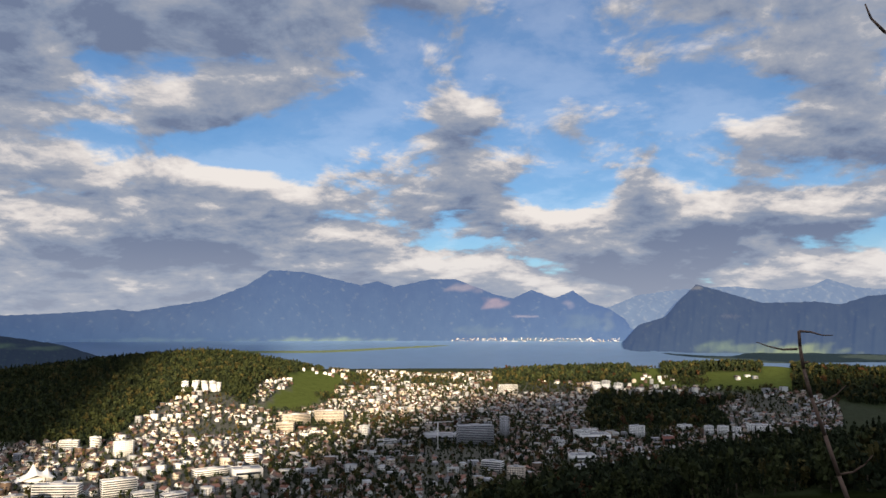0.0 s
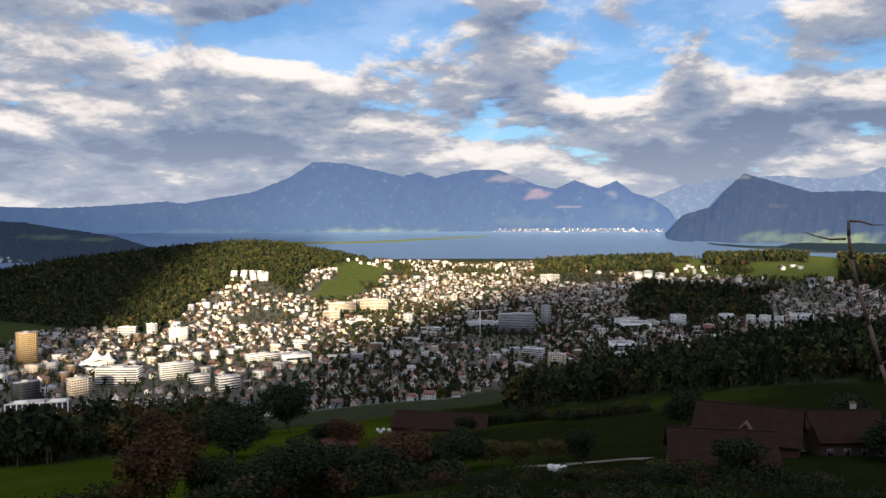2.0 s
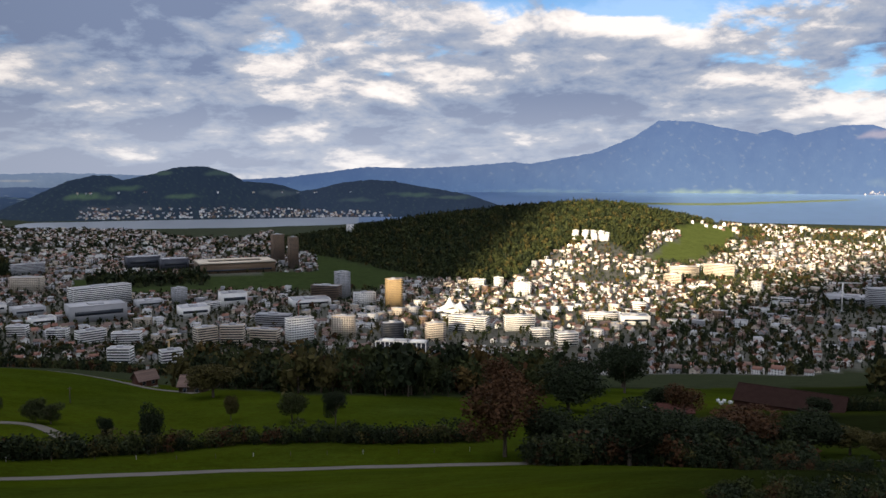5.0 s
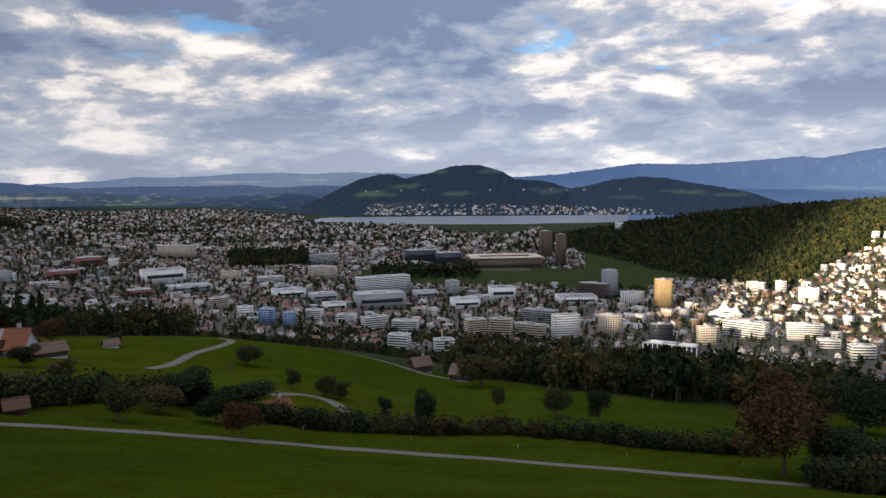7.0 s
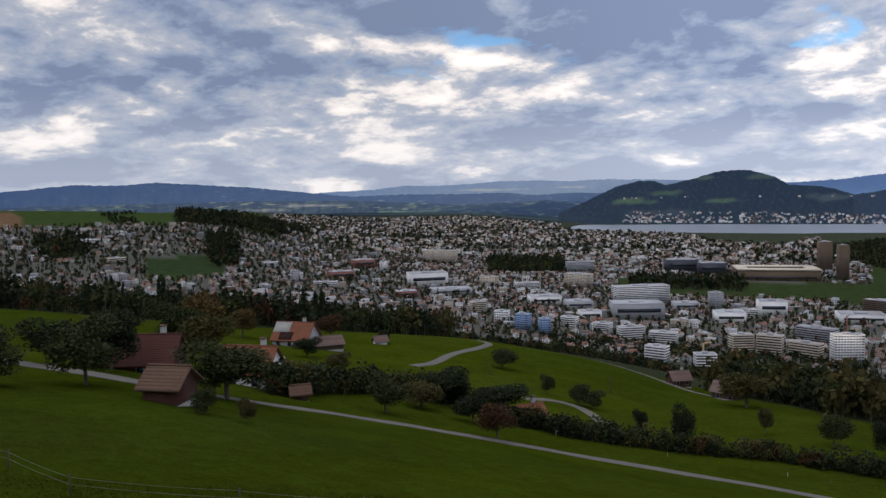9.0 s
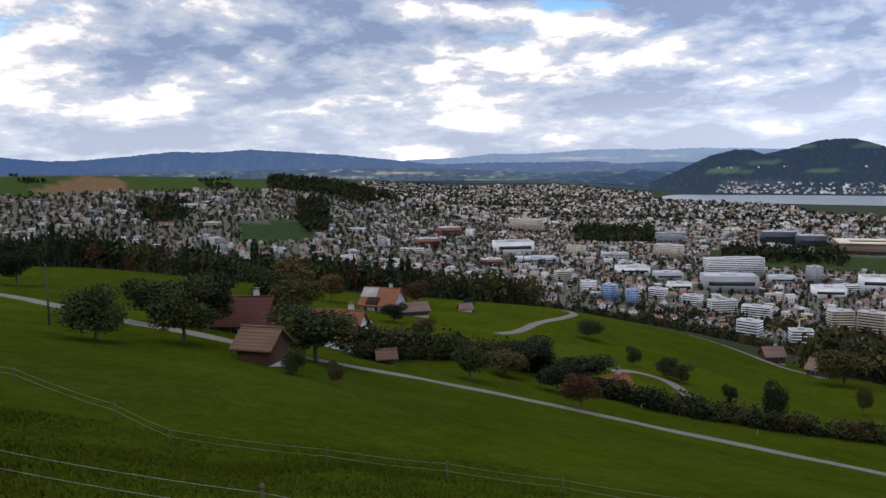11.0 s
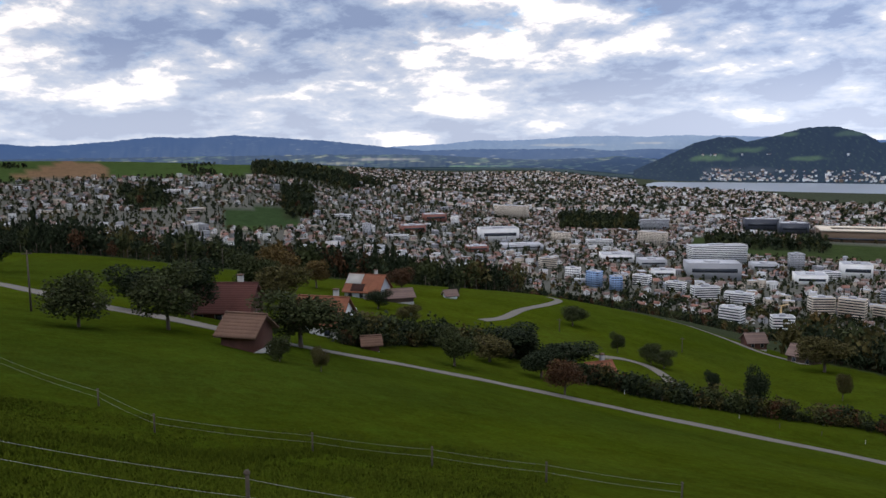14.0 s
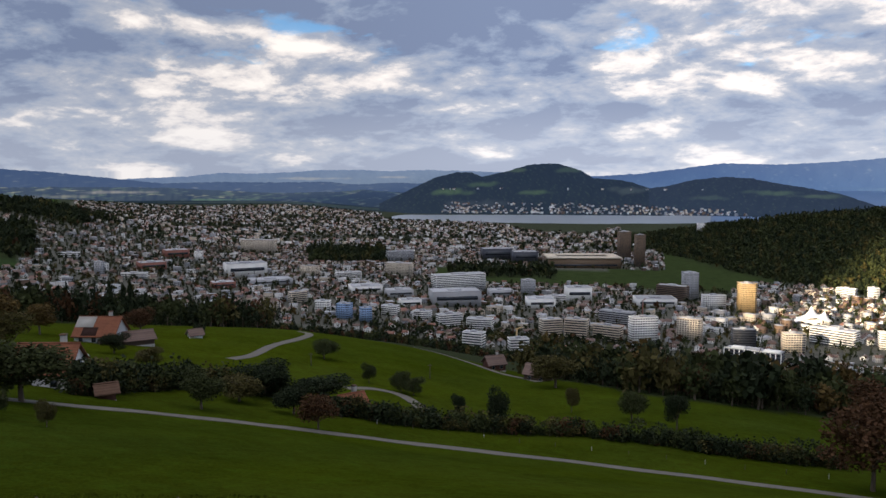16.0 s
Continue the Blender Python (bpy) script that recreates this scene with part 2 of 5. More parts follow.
def land_table():
    lr = smooth(np.array([closed(r) for r, z in LAYERS]), 1, 3)
    lz = smooth(np.array([closed(z) for r, z in LAYERS]), 1, 3)
    t = np.array([np.interp(T_R, lr[:, i], lz[:, i]) for i in range(len(T_AZ))])
    # the unseen mountain flank behind the camera, with one saddle that lets the low sun through
    a, r = np.radians(T_AZ)[:, None], T_R[None, :]
    x, y = -np.sin(a) * r, np.cos(a) * r
    s, u = -(x * lx + y * ly), -(x * ly - y * lx)
    # skyline shaped to set the shade; its high left wall stands in for cloud
    top = np.interp(u, [-4000, -1200, -480, -95, 95, 180, 300, 560, 680, 760, 900, 4000], [930, 890, 840, 785, 690, 620, 528, 515, 545, 640, 1300, 1500])
    foot = 15 + 0.5 * np.maximum(u, 0)
    f = np.clip((s - foot) / np.maximum(1500 - foot, 100), 0, 1)
    return np.where(s > foot, np.maximum(233 + (top - 233) * f, np.minimum(t, 233)), t)


TABLE = land_table()


def height(az, r):
    """Height of the land (true metres) at azimuth and distance."""
    i = np.clip((np.asarray(az, float) + 180) / 0.5, 0, len(T_AZ) - 1.001)
    j = np.clip(np.log(np.asarray(r, float) / T_R[0]) / np.log(T_R[1] / T_R[0]), 0, len(T_R) - 1.001)
    i0, j0 = i.astype(int), j.astype(int)
    fi, fj = i - i0, j - j0
    return (TABLE[i0, j0] * (1 - fi) + TABLE[i0 + 1, j0] * fi) * (1 - fj) + (TABLE[i0, j0 + 1] * (1 - fi) + TABLE[i0 + 1, j0 + 1] * fi) * fj


def land(az, r):
    """Height with small relief."""
    r = np.asarray(r, float)
    return height(az, r) + wave(az, r, 3.0, 5) * np.clip(r * 0.003, 0, 0.06) + wave(az, r, 25, 6) * np.clip(r * 0.002, 0, 0.2)


def rise(az, r, z=None):
    """Angle in degrees at which land is seen from the view point."""
    return np.degrees(np.arctan2((height(az, r) if z is None else z) - CZ, r))


def wave(az, r, size, seed):
    """Smooth random field, about -1 to 1, for the edges of fields and woods."""
    rng = np.random.RandomState(seed)
    a = np.radians(az)
    x, y = -np.sin(a) * r / size, np.cos(a) * r / size
    v = 0
    for k in range(9):
        d, p, f = rng.uniform(0, 6.28), rng.uniform(0, 6.28), rng.uniform(0.5, 2.2)
        v = v + np.sin(f * (x * np.cos(d) + y * np.sin(d)) + p)
    return v / 4.0


def sector(az, el, a0, a1, e0, e1):
    return (az > a0) & (az < a1) & (el > e0) & (el < e1)


BIREGG_AZ = [5, 7, 9, 12.5, 13.5, 15.5, 18.3, 20.3, 23, 26, 33, 37, 39]
BIREGG_EL = [-3.0, -3.2, -3.2, -3.9, -5.4, -4.26, -5.0, -6.2, -7.8, -7.5, -6.3, -5.2, -4.6]


def is_wood(az, r):
    """Where woods grow."""
    el = rise(az, r)
    n = wave(az, r, 60, 3)
    w = (az > 5) & (az < 38.5) & (el > np.interp(az, BIREGG_AZ, BIREGG_EL) + 0.12 * n) & (r > 1500) & (r < 3300)
    w &= ~sector(az + 0.9 * n + (el + 5.8) * 0.9, el + 0.2 * n, 8.1, 12.8, -5.8, -3.3)
    w |= sector(az, el + 0.5 * n, -19.5 + n, -10.5 + 0.8 * n, -6.9, -4.9) & (r > 1500)
    w |= sector(az, el, -13, -3.5, -4.0 + 0.25 * n, 0) & (r > 2300) & (r < 3200)
    w |= sector(az, el, -21.5, -15, -3.3 + 0.2 * n, 0) & (r > 2400) & (r < 3300)
    w |= sector(az, el, -40, -23.3, -4.9, 0) & (r > 2600) & (r < 3600)
    crest = np.interp(az, KNOTS, LAYERS[5][0])
    w |= (az < -1.5 + n) & (az > -45) & (r > crest * np.interp(az, [-30, -20, -5, 0], [0.62, 0.62, 0.8, 0.9])) & (r < crest * 1.5)
    w |= (az > 18) & (az < 45.5) & (r > crest + 8 * n) & (r < crest + 70)
    w |= (az > 63.5) & (az < 110) & (r > crest + 14 + 6 * n) & (r < crest + 90)
    w |= sector(az, el, 70.8, 82.5, -3.4 + 0.2 * n, 0) & (r > 2150) & (r < 2600)
    w |= sector(az, el, 55.5, 61, -6.4, -5.4) & (r > 1500)
    w |= sector(az, el, 43.5, 51, -7.5 + 0.15 * n, -6.8) & (r > 1500)
    w |= sector(az, el, 88, 91, -4.3, -3.2) | sector(az, el, 78.5, 80.5, -5.4, -3.2) & (r > 1000)
    return w


def is_green(az, r):
    """Open meadows and fields in the valley and on the hills."""
    el = rise(az, r)
    n = wave(az, r, 60, 3)
    g = sector(az + 0.9 * n + (el + 5.8) * 0.9, el + 0.2 * n, 8.1, 12.8, -5.8, -3.3) & (r > 1500)
    g |= sector(az, el, 30, 52, -7.95, -6.75) & (r > 1500)
    g |= sector(az, el, 24, 36, -7.3, -5.2) & (r > 1500)
    g |= sector(az, el, -24.5, -10.5, -4.2, 0) & (r > 2200) & (r < 3300)
    g |= sector(az, el, 77, 120, -2.35, 0) & (r > 1900)
    g |= sector(az, el, 79.3, 84.5, -6.1, -4.6) & (r > 1000)
    return g


def is_town(az, r):
    """Built-up land."""
    el = rise(az, r)
    near = np.interp(az, [-30, -15, -5, 5, 19, 25, 42, 47, 54, 66, 82, 94, 110], [-9, -9.5, -11, -13.6, -14.2, -12.95, -12.6, -12.8, -11.9, -10.3, -7.3, -6.4, -5.3])
    t = (r > 800) & (el > near) & (r < 4700) & (height(az, r) > -7)
    t &= ~is_wood(az, r) & ~is_green(az, r)
    t &= ~((az > 76) & (r > 2380)) & ~((az < 8) & (r > 3250)) & ~((az < 39) & (az > 8) & (r > 2700)) & (az > -26)
    t &= ~sector(az, el, 19, 29, -13.6, -12.1)
    return t


def cover_colour(az, r, z):
    el = np.degrees(np.arctan2(z - CZ, r))
    c = np.zeros(az.shape + (3,))
    c[:] = (0.045, 0.053, 0.034)
    c[is_town(az, r)] = (0.10, 0.10, 0.085)
    n1, n2 = wave(az, r, 40, 11), wave(az, r, 9, 12)
    crest = np.interp(az, KNOTS, LAYERS[5][0])
    near = r < crest * 1.15
    grass = np.stack([0.038 + 0.008 * n1, 0.054 + 0.008 * n1, 0.005 + 0.001 * n2], -1)
    c[near] = grass[near]
    # dark rough grass, plus shade of the right-hand slope put into the colour
    rough_shade = np.clip(wave(az, r, 30, 14) * 0.6 + np.clip((12 - az) / 20, -1, 1) * np.clip((180 - np.abs(az)) / 60, 0, 1) * 1.2, 0, 1)[:, None]
    c = np.where(near[:, None], c * (1 - rough_shade) + rough_shade * np.array([0.012, 0.016, 0.005]), c)
    c[~near & (r < 1400) & ~is_town(az, r)] = np.array([0.034, 0.042, 0.022])
    gr = is_green(az, r)
    # sunlight is put into this meadow green, shade into that beyond az 70
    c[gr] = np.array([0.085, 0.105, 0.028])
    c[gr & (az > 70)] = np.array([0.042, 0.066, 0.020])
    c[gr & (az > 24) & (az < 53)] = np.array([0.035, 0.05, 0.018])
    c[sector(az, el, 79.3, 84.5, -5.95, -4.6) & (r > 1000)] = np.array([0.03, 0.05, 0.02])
    c[sector(az, el, 91.8, 97.6, -2.25, np.interp(az, [91.8, 92.6, 94.5, 97.6], [-1.6, -1.3, -1.15, -2.1])) & (r > 1900)] = np.array([0.15, 0.095, 0.055])
    c[is_wood(az, r)] = np.array([0.03, 0.04, 0.018])
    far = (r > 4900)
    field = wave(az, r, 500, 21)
    # sunlight on the far shore is put into its light green
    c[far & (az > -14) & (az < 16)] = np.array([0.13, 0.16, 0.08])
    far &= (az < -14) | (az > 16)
    # other far fields and woods are tinted blue for haze
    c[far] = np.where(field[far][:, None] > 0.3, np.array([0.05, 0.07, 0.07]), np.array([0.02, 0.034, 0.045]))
    return c


def mesh_object(name, verts, faces, mats, index=None, parent=None, smooth_=False):
    me = bpy.data.meshes.new(name)
    me.from_pydata(np.asarray(verts, float).tolist(), [], faces if isinstance(faces, list) else faces.tolist())
    for m in mats:
        me.materials.append(m)
    if index is not None:
        me.polygons.foreach_set("material_index", np.asarray(index, dtype=np.int32))
    if smooth_:
        me.polygons.foreach_set("use_smooth", np.ones(len(me.polygons), dtype=bool))
    ob = new(name, me)
    if parent:
        ob.parent = parent
    return ob


def sheet(az, r, zfun):
    """Vertices and quads of a polar sheet."""
    A, R = np.meshgrid(az, r, indexing="ij")
    z = zfun(A, R)
    v = place(A.ravel(), R.ravel(), z.ravel())
    n, m = A.shape
    i = np.arange(n * m).reshape(n, m)
    f = np.stack([i[:-1, :-1], i[:-1, 1:], i[1:, 1:], i[1:, :-1]], -1).reshape(-1, 4)
    return A, R, z, v, f


def make_ground():
    az = np.concatenate([np.arange(-180, -36, 2.0), np.arange(-36, 108, 0.4), np.arange(108, 180.1, 2.0)])
    az[-1] = 180
    r = np.concatenate([[0.02], np.geomspace(0.7, 20000, 300)])

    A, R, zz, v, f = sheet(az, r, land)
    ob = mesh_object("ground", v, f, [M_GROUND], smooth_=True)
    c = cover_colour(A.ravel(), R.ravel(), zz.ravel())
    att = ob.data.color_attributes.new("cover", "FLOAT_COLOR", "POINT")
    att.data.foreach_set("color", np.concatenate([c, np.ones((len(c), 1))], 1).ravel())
    tagged(ob, "green hillside meadows falling to a built-up valley floor", "ground", kind="structure")


make_ground()


def make_lake(name, az0, az1, r0, r1, label, water=None):
    A, R, zz, v, f = sheet(np.linspace(az0, az1, 60), np.geomspace(r0, r1, 60), lambda a, r: np.full(a.shape, -11.0))
    tagged(mesh_object(name, v, f, [water or M_WATER], smooth_=True), label, "lake", kind="structure")


make_lake("water_lake", -35, 33, 4300, 12600, "broad blue lake below the mountains")
make_lake("water_bay", 33, 56, 3900, 4900, "pale grey bay of the lake beside the city", M_BAY)
make_lake("water_inlet", -45, -22, 2300, 2900, "small inlet of the lake behind the wooded slope")


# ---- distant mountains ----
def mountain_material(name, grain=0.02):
    """Far land: its cover comes from the mesh, and so does its haze, painted as a glow."""
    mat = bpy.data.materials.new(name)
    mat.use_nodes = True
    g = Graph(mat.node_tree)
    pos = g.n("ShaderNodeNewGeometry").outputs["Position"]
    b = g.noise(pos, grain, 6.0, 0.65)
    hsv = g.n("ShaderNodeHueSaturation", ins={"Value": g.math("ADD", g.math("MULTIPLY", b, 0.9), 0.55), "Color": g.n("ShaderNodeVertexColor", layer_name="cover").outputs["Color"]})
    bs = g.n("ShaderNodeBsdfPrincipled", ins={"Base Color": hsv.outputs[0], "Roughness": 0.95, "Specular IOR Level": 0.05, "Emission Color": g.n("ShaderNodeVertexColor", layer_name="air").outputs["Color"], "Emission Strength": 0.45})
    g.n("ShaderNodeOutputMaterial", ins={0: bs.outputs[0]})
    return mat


def mountain(name, label, skyline, base_el, r0, r1, mat, cover, air, rough=0.16, seed=1, steps=44, bulge=0.9, jag=0.02):
    """A massif with the given skyline (azimuths and angles) rising from a foot at r0 to a crest at r1.
    cover and air give its colours at azimuth, angle and share of the way up."""
    line = np.array(sorted(skyline))
    A1 = np.arange(line[0, 0], line[-1, 0] + 0.01, 0.09)
    crest = np.interp(A1, line[:, 0], line[:, 1])
    rng = np.random.RandomState(seed)
    teeth = jag * np.convolve(rng.randn(len(A1) + 2), [0.3, 0.5, 0.3], "valid")
    A, S = np.meshgrid(A1, np.linspace(0, 1, steps), indexing="ij")
    R = r0 + (r1 - r0) * S
    c = crest[:, None] + teeth[:, None] * S ** 12
    gully = sum(np.sin(A * f + 2.2 * np.sin(S * 4 + f) + rng.uniform(0, 6.3)) / (1 + k) for k, f in enumerate((2.1, 3.7, 6.3, 10.9, 17.3)))
    E = base_el + (c - base_el) * S ** bulge + rough * gully * np.sin(np.pi * S) ** 0.8 * np.clip((c - base_el) / 3, 0.1, 1)
    E = np.where(S < 1, np.minimum(E, base_el + (c - base_el) * (0.35 + 0.65 * S)), E)
    v = place(A.ravel(), R.ravel(), (CZ + R * np.tan(np.radians(E))).ravel())
    i = np.arange(A.size).reshape(A.shape)
    f = np.stack([i[:-1, :-1], i[:-1, 1:], i[1:, 1:], i[1:, :-1]], -1).reshape(-1, 4)
    ob = mesh_object(name, v, f, [mat], smooth_=True)
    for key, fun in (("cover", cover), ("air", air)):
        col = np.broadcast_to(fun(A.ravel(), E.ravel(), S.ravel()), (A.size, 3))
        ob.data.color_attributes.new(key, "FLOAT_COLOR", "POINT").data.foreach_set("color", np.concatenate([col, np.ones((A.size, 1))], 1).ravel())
    tagged(ob, label, "mountain", kind="structure")


def patches(base, seed, spread, tones, spots=(), across=6.0):
    """Land cover: a base tone, tones (level, colour) where a random field is high, and single spots (azimuth, angle, half sizes, colour)."""
    def fun(az, el, s):
        c = np.tile(np.array(base, float), (len(az), 1))
        for k, (level, tone) in enumerate(tones):
            w = sum(np.sin(az * across / spread * m + seed * m + 1.3 * np.sin(el * 9 / spread * m + k)) * np.cos(el * 7 / spread * m + 2.1 * k + az * 0.9 * m) for m in (1.0, 1.7, 3.1))
            f = np.clip((w - level) * 1.8, 0, 1)[:, None]
            c = c * (1 - f) + f * np.array(tone)
        for a, e, da, de, tone in spots:
            n = 0.18 * np.sin(az * 1.9 + e + 2 * np.sin(el * 5)) + 0.12 * np.sin(az * 5.3 + 7 * el + a)
            f = np.clip((1.0 - np.hypot((az - a) / da, (el - e) / de) + n) * 1.6, 0, 1)[:, None]
            c = c * (1 - f) + f * np.array(tone)
        return c
    return fun


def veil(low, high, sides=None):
    """Haze colours for the painted glow, from foot to crest; sides: (azimuths, factors)."""
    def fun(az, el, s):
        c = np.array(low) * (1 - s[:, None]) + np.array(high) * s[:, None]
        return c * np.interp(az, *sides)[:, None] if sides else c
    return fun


M_FAR_LAND = mountain_material("hazy_far_land")
M_NEAR_HILLS = mountain_material("hazy_near_hills", 0.03)
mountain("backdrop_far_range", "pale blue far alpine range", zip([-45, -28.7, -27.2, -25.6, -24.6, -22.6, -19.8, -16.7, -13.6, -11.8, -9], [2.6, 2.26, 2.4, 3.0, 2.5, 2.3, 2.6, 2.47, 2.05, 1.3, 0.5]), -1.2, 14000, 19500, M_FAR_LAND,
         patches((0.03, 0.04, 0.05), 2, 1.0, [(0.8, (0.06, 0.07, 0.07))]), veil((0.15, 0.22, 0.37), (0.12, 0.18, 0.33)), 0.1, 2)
# pale fields and rock hold painted sunlight, the dark slopes painted cloud shade
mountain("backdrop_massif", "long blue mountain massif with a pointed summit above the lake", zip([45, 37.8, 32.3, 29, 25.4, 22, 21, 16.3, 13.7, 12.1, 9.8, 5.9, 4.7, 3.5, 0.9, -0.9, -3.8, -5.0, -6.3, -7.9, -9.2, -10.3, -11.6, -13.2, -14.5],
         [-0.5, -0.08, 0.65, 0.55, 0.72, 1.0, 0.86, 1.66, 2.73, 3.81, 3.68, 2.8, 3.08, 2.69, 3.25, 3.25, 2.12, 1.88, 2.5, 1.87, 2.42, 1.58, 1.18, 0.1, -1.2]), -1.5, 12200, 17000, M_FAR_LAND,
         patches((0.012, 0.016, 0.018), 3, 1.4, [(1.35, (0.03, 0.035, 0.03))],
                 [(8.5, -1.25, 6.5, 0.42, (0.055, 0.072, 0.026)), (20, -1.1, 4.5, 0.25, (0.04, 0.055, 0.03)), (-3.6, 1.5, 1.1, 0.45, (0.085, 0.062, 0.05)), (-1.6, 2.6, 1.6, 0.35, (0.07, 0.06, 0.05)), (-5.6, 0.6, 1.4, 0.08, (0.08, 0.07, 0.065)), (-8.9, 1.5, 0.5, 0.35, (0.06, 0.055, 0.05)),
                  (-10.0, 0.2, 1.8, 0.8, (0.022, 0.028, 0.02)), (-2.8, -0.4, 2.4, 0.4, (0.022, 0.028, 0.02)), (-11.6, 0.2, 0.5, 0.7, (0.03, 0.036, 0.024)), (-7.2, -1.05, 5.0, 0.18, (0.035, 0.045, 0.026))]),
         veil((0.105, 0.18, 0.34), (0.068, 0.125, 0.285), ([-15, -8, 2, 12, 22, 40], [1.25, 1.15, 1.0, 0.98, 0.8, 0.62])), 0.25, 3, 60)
# pale spots paint the sunlit rim and the lit meadows at its foot
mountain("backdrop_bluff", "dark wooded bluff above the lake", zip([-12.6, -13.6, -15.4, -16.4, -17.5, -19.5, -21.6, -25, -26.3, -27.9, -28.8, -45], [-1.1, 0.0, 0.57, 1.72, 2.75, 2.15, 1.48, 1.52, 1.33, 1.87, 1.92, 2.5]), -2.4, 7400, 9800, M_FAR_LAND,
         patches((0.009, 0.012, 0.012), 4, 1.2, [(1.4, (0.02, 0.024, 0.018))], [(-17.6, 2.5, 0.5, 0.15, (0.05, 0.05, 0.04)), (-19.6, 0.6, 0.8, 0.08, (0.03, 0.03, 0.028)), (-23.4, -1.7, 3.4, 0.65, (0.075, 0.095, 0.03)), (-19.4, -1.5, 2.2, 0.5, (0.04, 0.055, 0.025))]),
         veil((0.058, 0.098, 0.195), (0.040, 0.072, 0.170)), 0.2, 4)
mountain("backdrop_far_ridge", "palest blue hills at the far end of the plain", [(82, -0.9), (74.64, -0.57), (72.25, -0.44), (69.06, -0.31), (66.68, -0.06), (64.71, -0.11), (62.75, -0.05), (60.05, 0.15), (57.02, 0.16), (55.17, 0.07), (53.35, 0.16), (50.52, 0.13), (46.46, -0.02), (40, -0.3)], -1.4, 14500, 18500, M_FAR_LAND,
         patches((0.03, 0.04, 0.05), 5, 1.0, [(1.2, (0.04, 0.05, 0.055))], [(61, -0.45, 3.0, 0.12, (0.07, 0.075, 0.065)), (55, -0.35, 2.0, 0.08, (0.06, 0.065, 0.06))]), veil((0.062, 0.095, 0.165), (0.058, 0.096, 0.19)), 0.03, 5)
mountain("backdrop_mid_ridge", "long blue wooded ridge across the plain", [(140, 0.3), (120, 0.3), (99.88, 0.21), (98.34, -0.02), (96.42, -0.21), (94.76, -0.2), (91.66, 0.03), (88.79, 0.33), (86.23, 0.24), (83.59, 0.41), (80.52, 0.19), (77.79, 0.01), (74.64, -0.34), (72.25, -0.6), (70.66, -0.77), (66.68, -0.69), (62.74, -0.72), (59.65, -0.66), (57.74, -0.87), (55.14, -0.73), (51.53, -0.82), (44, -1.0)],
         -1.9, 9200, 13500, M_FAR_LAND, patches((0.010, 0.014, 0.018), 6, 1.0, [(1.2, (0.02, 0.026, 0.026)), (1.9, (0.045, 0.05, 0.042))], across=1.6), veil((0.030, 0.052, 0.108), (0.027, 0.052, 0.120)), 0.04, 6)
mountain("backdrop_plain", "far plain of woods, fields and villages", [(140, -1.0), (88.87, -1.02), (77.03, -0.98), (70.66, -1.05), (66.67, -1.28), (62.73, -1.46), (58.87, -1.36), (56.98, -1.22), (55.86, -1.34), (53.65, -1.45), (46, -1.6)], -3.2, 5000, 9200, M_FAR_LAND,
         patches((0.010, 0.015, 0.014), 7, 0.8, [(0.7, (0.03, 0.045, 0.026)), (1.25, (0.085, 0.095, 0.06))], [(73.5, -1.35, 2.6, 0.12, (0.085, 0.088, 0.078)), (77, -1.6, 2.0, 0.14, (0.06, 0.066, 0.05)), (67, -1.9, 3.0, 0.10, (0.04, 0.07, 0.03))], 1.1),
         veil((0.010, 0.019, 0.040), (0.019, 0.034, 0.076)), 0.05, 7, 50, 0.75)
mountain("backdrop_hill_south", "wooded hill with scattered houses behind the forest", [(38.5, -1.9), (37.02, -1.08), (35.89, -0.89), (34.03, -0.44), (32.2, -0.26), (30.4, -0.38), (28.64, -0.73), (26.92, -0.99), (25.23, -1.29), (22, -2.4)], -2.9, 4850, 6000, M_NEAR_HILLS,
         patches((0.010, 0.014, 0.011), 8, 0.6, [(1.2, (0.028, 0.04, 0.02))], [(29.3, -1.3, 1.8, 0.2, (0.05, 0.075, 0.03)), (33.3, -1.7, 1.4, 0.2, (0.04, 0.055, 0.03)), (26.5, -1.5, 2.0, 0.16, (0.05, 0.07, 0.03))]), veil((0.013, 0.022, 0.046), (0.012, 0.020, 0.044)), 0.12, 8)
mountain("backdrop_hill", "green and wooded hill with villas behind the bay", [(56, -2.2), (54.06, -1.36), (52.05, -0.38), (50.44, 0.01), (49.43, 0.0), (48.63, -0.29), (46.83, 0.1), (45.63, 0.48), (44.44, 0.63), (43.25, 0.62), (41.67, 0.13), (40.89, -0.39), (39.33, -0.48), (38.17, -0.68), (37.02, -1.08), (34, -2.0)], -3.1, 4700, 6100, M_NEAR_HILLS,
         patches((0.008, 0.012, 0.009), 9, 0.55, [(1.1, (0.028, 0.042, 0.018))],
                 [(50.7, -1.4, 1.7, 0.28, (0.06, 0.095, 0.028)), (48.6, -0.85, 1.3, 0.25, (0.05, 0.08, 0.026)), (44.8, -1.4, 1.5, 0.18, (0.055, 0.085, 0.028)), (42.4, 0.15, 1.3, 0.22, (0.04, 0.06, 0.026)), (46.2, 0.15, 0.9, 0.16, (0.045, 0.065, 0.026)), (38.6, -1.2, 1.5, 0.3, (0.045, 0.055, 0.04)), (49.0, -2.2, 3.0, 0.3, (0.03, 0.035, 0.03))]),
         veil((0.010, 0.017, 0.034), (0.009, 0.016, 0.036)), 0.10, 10)


